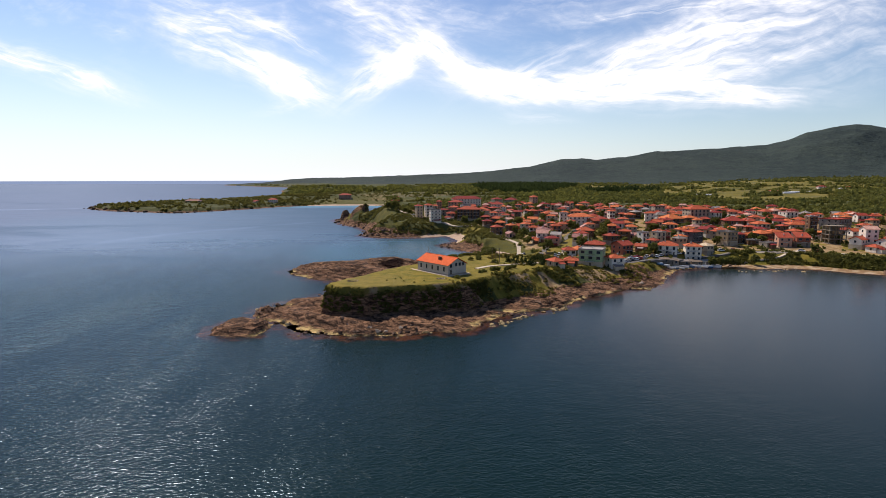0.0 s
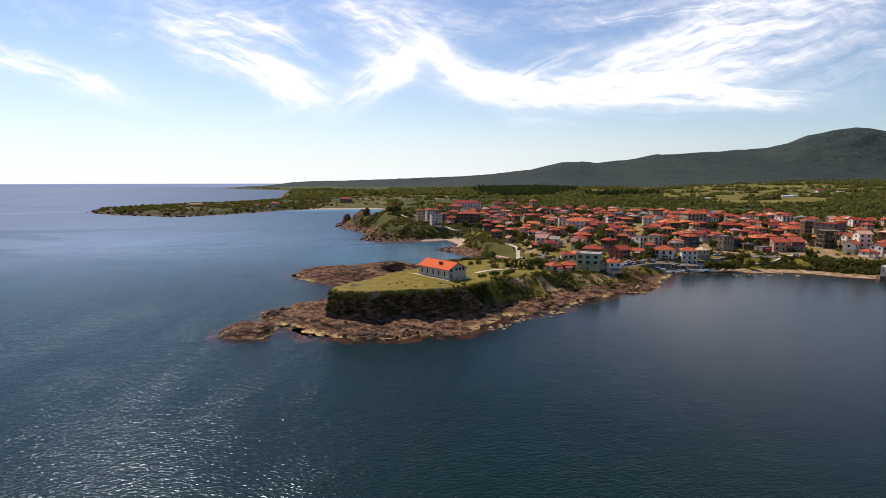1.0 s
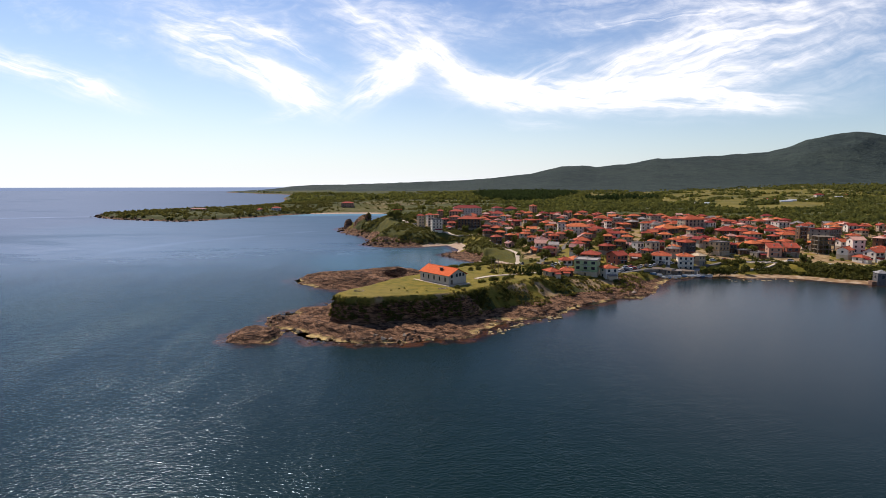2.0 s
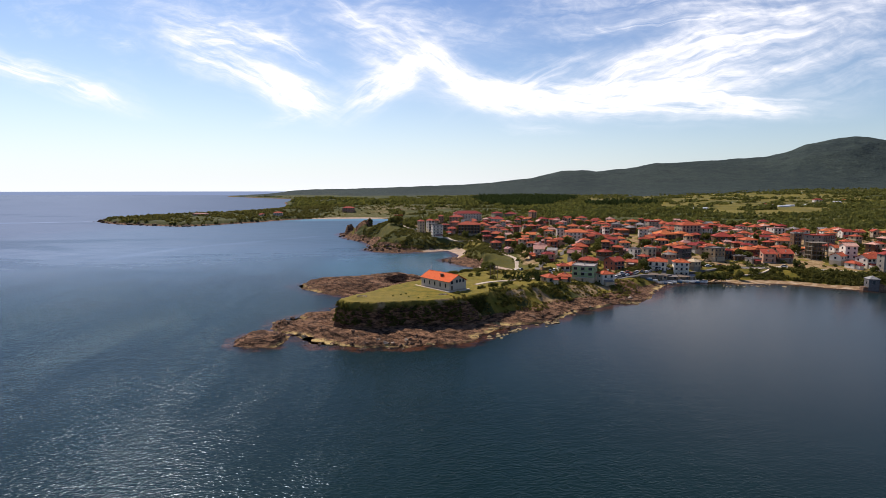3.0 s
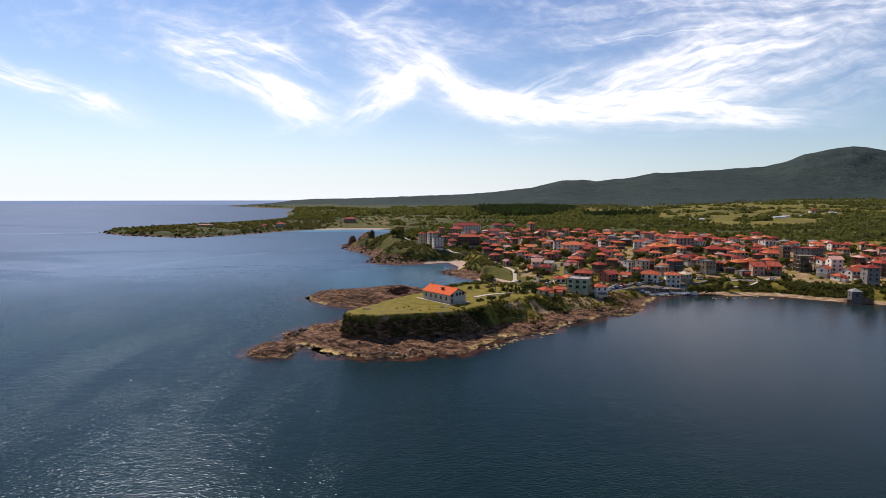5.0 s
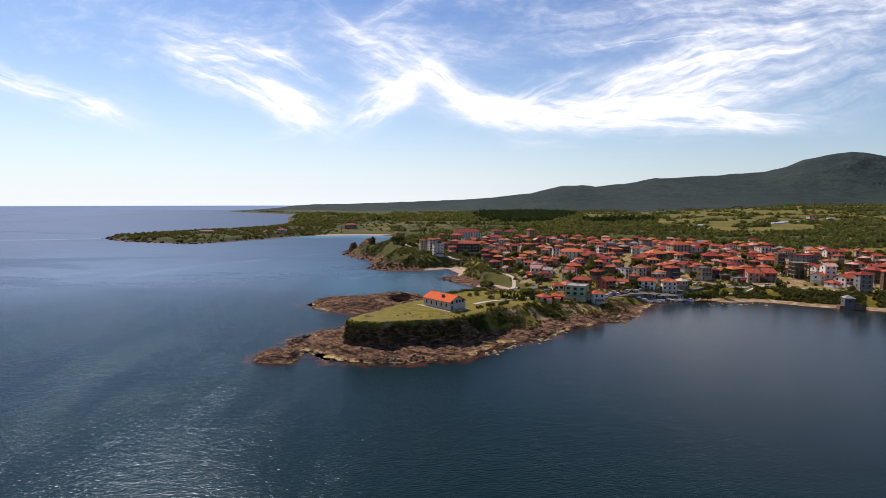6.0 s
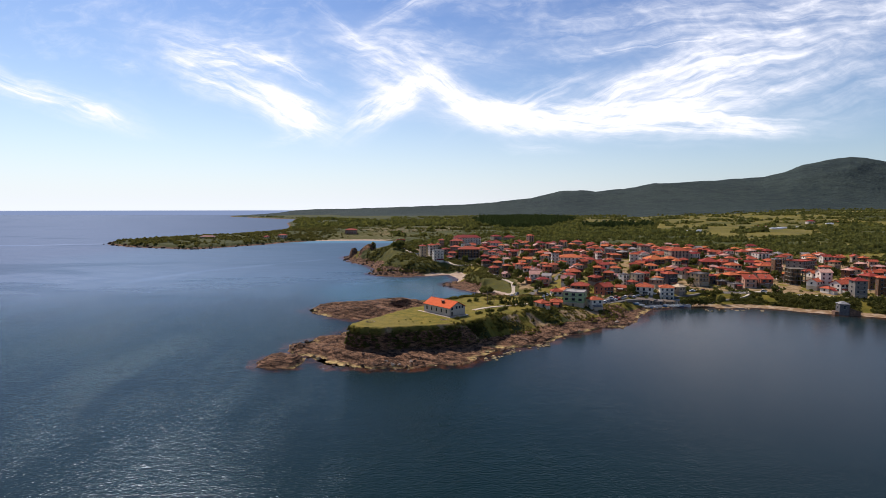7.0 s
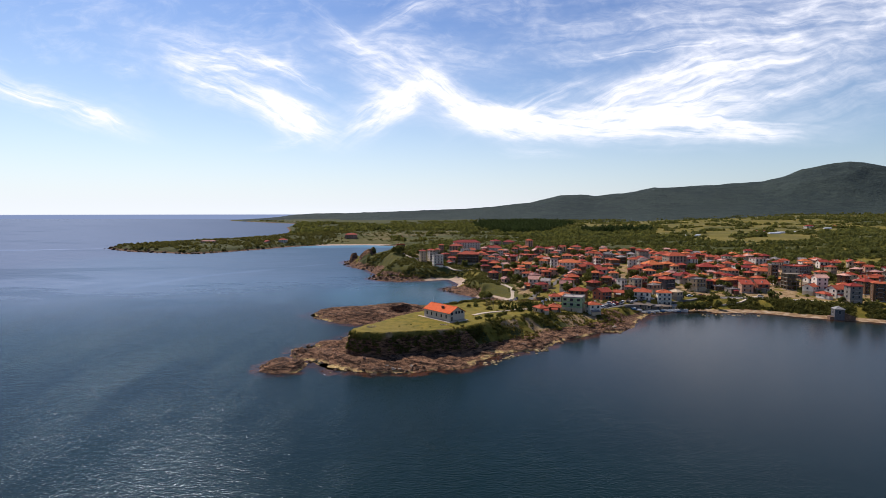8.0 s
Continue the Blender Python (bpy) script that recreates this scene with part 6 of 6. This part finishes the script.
for k in range(22):
    me, mat = ROCK_MESHES[2]
    a = k * 2 * math.pi / 22
    hung("stone", me, mat, ring, "", pose(1.9 * math.cos(a), 1.5 * math.sin(a), 0.10, 0, 0, math.degrees(a)) @ Matrix.Diagonal((0.26, 0.34, 0.26, 1)))

# flat weedy stones awash below the slope
for k in range(44):
    t = dice.random()
    x, y = 14 + 32 * t + dice.gauss(1.6, 1.2), 181 + 27 * t - abs(dice.gauss(1.2, 1.4))
    ob = boulder(x, y, dice.uniform(0.45, 1.15), 3 + 4 * (k % 2), 0.5)
    ob.location.z = dice.uniform(-0.05, 0.10)
    ob["label"] = "flat yellow weed-covered stone awash in the shallows"

# ---- boats, huts and cars of the landing ----
WHITE_PAINT = solid("white_paint", (0.55, 0.55, 0.53), (0.66, 0.66, 0.64), 1.5, 0.5)
BLUE_PAINT = solid("blue_paint", (0.05, 0.12, 0.22), (0.08, 0.17, 0.28), 1.5, 0.5)
TYRE = solid("tyre", (0.015, 0.015, 0.015), (0.03, 0.03, 0.03), 3.0, 0.9)
CAR_PAINTS = [solid("silver_paint", (0.38, 0.39, 0.40), (0.42, 0.43, 0.44), 1.0, 0.3, Metallic=0.5), solid("dark_paint", (0.03, 0.035, 0.045), (0.045, 0.05, 0.06), 1.0, 0.3),
              solid("car_white", (0.62, 0.62, 0.61), (0.68, 0.68, 0.67), 1.0, 0.3), solid("car_red", (0.35, 0.03, 0.025), (0.4, 0.04, 0.03), 1.0, 0.3)]


def boat(x, y, turn, long, paint):
    """An open rowing boat drawn up on the beach: hull, thwarts and gunwale."""
    ob = thing("rowing_boat", x, y, max(level(x, y), 0.0) + 0.05, turn, "small open wooden boat drawn up on the beach", "boat", "boats on the beach")
    bm = bmesh.new()
    rings = []
    for k in range(9):
        t = k / 8
        half = 0.17 * long * (1 - (2 * t - 0.85) ** 4) if t < 0.93 else 0.02 * long
        half = max(half, 0.03)
        keel, top = 0.04 * long * max(0, 2 * t - 1.2) ** 2, 0.13 * long * (1 + 0.5 * t * t)
        rings.append([bm.verts.new(p) for p in ((long * (t - 0.5), -half, top), (long * (t - 0.5), -half * 0.7, keel + 0.04 * long), (long * (t - 0.5), 0, keel), (long * (t - 0.5), half * 0.7, keel + 0.04 * long), (long * (t - 0.5), half, top),
                                                (long * (t - 0.5), half * 0.85, top), (long * (t - 0.5), half * 0.55, keel + 0.055 * long), (long * (t - 0.5), -half * 0.55, keel + 0.055 * long), (long * (t - 0.5), -half * 0.85, top))])
    for a, b in zip(rings, rings[1:]):
        for k in range(9):
            bm.faces.new((a[k], a[(k + 1) % 9], b[(k + 1) % 9], b[k]))
    bm.faces.new(rings[0]), bm.faces.new(list(reversed(rings[-1])))
    bmesh.ops.recalc_face_normals(bm, faces=bm.faces)
    part("hull", bm, paint, ob)
    for t in (-0.2, 0.1):
        bm = bmesh.new()
        box(bm, t * long - 0.12, -0.14 * long, 0.10 * long, t * long + 0.12, 0.14 * long, 0.11 * long)
        part("thwart", bm, TIMBER, ob)


def car(x, y, turn, paint, z=None):
    """A parked car: body with cabin, windows and four wheels."""
    ob = thing("car", x, y, (level(x, y) if z is None else z) + 0.12, turn, f"parked {paint.name.replace('_paint', '').replace('car_', '')} hatchback beside the street", "car", "parked cars")
    bm = bmesh.new()
    for v in box(bm, -2.0, -0.85, 0.28, 2.0, 0.85, 0.85, 0.0):
        if v.co.z > 0.5:
            v.co.x *= 0.96
    bmesh.ops.bevel(bm, geom=bm.edges[:], offset=0.12, segments=2, affect="EDGES")
    part("body", bm, paint, ob)
    bm = bmesh.new()
    for v in box(bm, -1.5, -0.78, 0.86, 0.95, 0.78, 1.42):
        if v.co.z > 1.2:
            v.co.x = v.co.x * 0.68 - 0.1
            v.co.y *= 0.82
    cabin = part("cabin", bm, GLASS, ob, "dark windows")
    bm = bmesh.new()
    box(bm, -1.12, -0.62, 1.424, 0.54, 0.62, 1.48, 0.02)
    part("roof_panel", bm, paint, ob)
    for wx in (-1.25, 1.25):
        for wy in (-0.82, 0.82):
            bm = bmesh.new()
            rod(bm, (wx, wy - 0.1, 0.2), (wx, wy + 0.1, 0.2), 0.32, sides=12)
            part("wheel", bm, TYRE, ob)


def hut(x, y, w, d, tall, turn, mat, top, label):
    """A low fishermen's hut with a lean-to roof, door and window."""
    z = level(x, y)
    ob = thing("fishing_hut", x, y, z, turn, label, "hut", "fishing huts at the landing")
    bm = bmesh.new()
    for v in box(bm, -w / 2, -d / 2, -1.2, w / 2, d / 2, tall):
        if v.co.z > 1 and v.co.y > 0:
            v.co.z += 0.5
    part("wall", bm, mat, ob)
    bm = bmesh.new()
    for v in box(bm, -w / 2 - 0.3, -d / 2 - 0.5, tall + 0.004, w / 2 + 0.3, d / 2 + 0.3, tall + 0.12):
        v.co.z += 0.5 * (v.co.y + d / 2) / d
    part("roof", bm, top, ob)
    bm = bmesh.new()
    box(bm, -w / 4 - 0.45, -d / 2 - 0.06, 0.0, -w / 4 + 0.45, -d / 2 - 0.004, 1.95)
    part("door", bm, TIMBER, ob)
    window(ob, "small", pose(w / 5, -d / 2 - 0.004, 0.8))
    TURF_CLEAR.append((x, y, w / 2))


for x, y, w, d, turn, mat, top, said in ((124, 301, 5.0, 4.0, -14, TIMBER, TIMBER, "dark wooden fishing hut above the slip"), (130.5, 303.5, 4.5, 4.0, -8, WALLS["grey"], TIMBER, "small grey fishing hut with dark roof"),
                                      (137, 305.5, 5.5, 4.5, -5, TIMBER, ROOFS["grey"], "brown wooden fishing hut with grey roof"), (144.5, 307, 6.0, 4.6, 4, TIMBER, TIMBER, "dark wooden boat shed with dark roof"),
                                      (151.5, 308.5, 3.6, 3.6, 10, WALLS["white"], ROOFS["grey"], "white fishing hut with flat grey roof")):
    hut(x, y, w, d, 2.3, turn, mat, top, said)
for k in range(22):
    # drawn up side by side with their bows to the water
    along = k / 21
    boat(117 + 38 * along + dice.uniform(-0.5, 0.5), 291.5 + 9.5 * min(1, 1.6 * along) + (k % 2) * 2.6 + dice.uniform(-0.6, 0.6), -58 + dice.uniform(-14, 14), dice.uniform(5.0, 7.6), WHITE_PAINT if k % 6 else BLUE_PAINT)
CAR_ROWS = [(96, 283, 62), (99, 285.5, 60), (102, 288, 58), (105, 290.5, 55), (108, 293, 54), (111, 295, 52), (114, 300, 52), (118, 302.5, 50), (121.5, 305, 48), (125, 307.5, 46), (129, 309.5, 44), (104, 296, 20),
            (108, 299, 24), (133, 314, 20), (138, 315.5, 18), (143, 317, 15), (149, 319, 10), (155, 321, 8), (161, 323, 4), (168, 325, 0), (176, 326, 0), (60, 287, 80), (64, 296, 75), (55, 303, 40),
            (-28, 521, 145), (-20, 513, 140), (-12, 507, 140), (214, 321, -30), (222, 317, -32), (46, 330, 70), (50, 338, 80), (52, 345, 85)]
for k, (x, y, turn) in enumerate(CAR_ROWS):
    car(x, y, turn, CAR_PAINTS[(2, 0, 1, 2, 3, 0, 2, 1)[k % 8]])


# ---- stone tower on the beach ----
def tower():
    z = level(234.8, 276.5)
    ob = thing("stone_tower", 234.8, 276.8, z, -14, "square dark stone building with pale pyramid roof on the beach", "building")
    tall = 6.6
    bm = bmesh.new()
    box(bm, -2.6, -2.6, -1.5, 2.6, 2.6, tall, 0.06)
    part("wall", bm, solid("grey_masonry", (0.085, 0.08, 0.08), (0.15, 0.145, 0.14), 0.9, 0.9, 0.6, 0.1), ob)
    bm = bmesh.new()
    faces(bm, [(-2.9, -2.9, tall), (2.9, -2.9, tall), (2.9, 2.9, tall), (-2.9, 2.9, tall), (0, 0, tall + 1.7)], [(0, 1, 4), (1, 2, 4), (2, 3, 4), (3, 0, 4), (3, 2, 1, 0)])
    part("roof", bm, solid("pale_sheet_roof", (0.20, 0.19, 0.18), (0.30, 0.29, 0.27), 0.8, 0.6), ob)
    window(ob, "tall", pose(0, -2.604, 3.6))
    window(ob, "small", pose(-2.604, 0, 3.6, 0, 0, -90))
    bm = bmesh.new()
    for v in box(bm, 2.604, -2.8, -1.5, 8.2, 3.2, 4.4):
        if v.co.z > 2:
            v.co.z -= 0.35 * (v.co.x - 2.6)
    part("annex", bm, DARK_STONE, ob, "sloping stone annex")
    bm = bmesh.new()
    box(bm, -4.8, -2.2, -1.5, -2.61, 2.2, 2.0, 0.05)
    part("terrace", bm, DARK_STONE, ob)
    TURF_CLEAR.append((234.8, 276.8, 7.0))


tower()


# ---- unfinished concrete frame in the village ----
RAW = solid("raw_concrete", (0.15, 0.12, 0.085), (0.23, 0.19, 0.14), 0.7, vary=0.15)


def skeleton_block(x, y, turn):
    z = level(x, y)
    w, d, floors = 10.5, 9.0, 4
    ob = thing("unfinished_building", x, y, z, turn, "unfinished four-storey concrete frame with open floors", "building")
    for f in range(floors + 1):
        bm = bmesh.new()
        box(bm, -w / 2, -d / 2, f * 2.8 - 0.25, w / 2, d / 2, f * 2.8)
        part("floor_slab", bm, RAW, ob)
    for f in range(floors):
        for cx in (-w / 2 + 0.3, -w / 6, w / 6, w / 2 - 0.3):
            for cy in (-d / 2 + 0.3, 0, d / 2 - 0.3):
                bm = bmesh.new()
                box(bm, cx - 0.2, cy - 0.2, f * 2.8 + 0.004, cx + 0.2, cy + 0.2, f * 2.8 + 2.546)
                part("column", bm, RAW, ob)
        bm = bmesh.new()
        box(bm, -w / 2 + 0.6, d / 2 - 0.55, f * 2.8 + 0.004, w / 2 - 0.6, d / 2 - 0.25, f * 2.8 + 2.6)
        part("back_wall", bm, WALLS["ochre"], ob, "ochre brick infill")
    TURF_CLEAR.append((x, y, 6))


# ---- poles, markers and small things on the point ----
def pole(x, y, tall):
    ob = thing("wooden_pole", x, y, level(x, y), dice.uniform(-20, 20), "tall dark wooden pole with crossbar on the point", "pole", "poles on the point")
    bm = bmesh.new()
    rod(bm, (0, 0, -0.5), (0, 0, tall), 0.16, 0.11)
    part("post", bm, TIMBER, ob)
    bm = bmesh.new()
    box(bm, -0.8, -0.07, tall - 0.7, 0.8, 0.07, tall - 0.55)
    part("crossbar", bm, TIMBER, ob)


for x, y in ((22.5, 246), (24.4, 247.5), (26.2, 249)):
    pole(x, y, 7.0)
skeleton_block(250, 345, -8)


# ---- far buildings on the plain and the headland ----
for x, y, w, d, floors, turn, roof, wall, tiles in ((-199, 1108, 24, 14, 3, 4, "hip", "pink", "red"), (-305, 975, 16, 10, 2, 10, "hip", "white", "red"), (-330, 960, 10, 8, 1, -5, "hip", "beige", "red"), (-415, 905, 24, 8, 1, 6, "hip", "beige", "pink"),
                                                    (-100, 1105, 20, 9, 1, 0, "hip", "brown", "red"), (880, 1270, 18, 10, 2, 5, "hip", "white", "red"), (960, 1300, 16, 9, 1, 5, "hip", "beige", "orange"), (660, 1090, 14, 9, 1, 5, "hip", "white", "orange")):
    house(x, y, w, d, floors, turn, roof, wall, tiles)


def greenhouse(x, y, long, turn):
    """A long low tunnel of pale sheeting on hoops."""
    ob = thing("greenhouse", x, y, level(x, y), turn, "long low pale greenhouse in the fields", "greenhouse", "greenhouses in the fields")
    bm = bmesh.new()
    ends = []
    for sx in (-long / 2, long / 2):
        ends.append([bm.verts.new((sx, 4 * math.cos(a * math.pi / 8), -0.5 if a in (0, 8) else 3.2 * math.sin(a * math.pi / 8))) for a in range(9)])
    for k in range(8):
        bm.faces.new((ends[0][k], ends[1][k], ends[1][k + 1], ends[0][k + 1]))
    bm.faces.new(ends[0]), bm.faces.new(list(reversed(ends[1])))
    bmesh.ops.recalc_face_normals(bm, faces=bm.faces)
    part("cover", bm, WHITE_PAINT, ob)
    for k in range(5):
        bm = bmesh.new()
        box(bm, -long / 2 + k * long / 4 - 0.1, -4.1, -0.4, -long / 2 + k * long / 4 + 0.1, -3.95, 0.6)
        part("hoop_foot", bm, METAL, ob)


for x, y, long, turn in ((455, 985, 14, 4), (486, 1000, 12, 0), (640, 1010, 22, 3), (668, 1030, 26, 5), (702, 1040, 20, 8), (905, 1240, 16, 0)):
    greenhouse(x, y, long, turn)
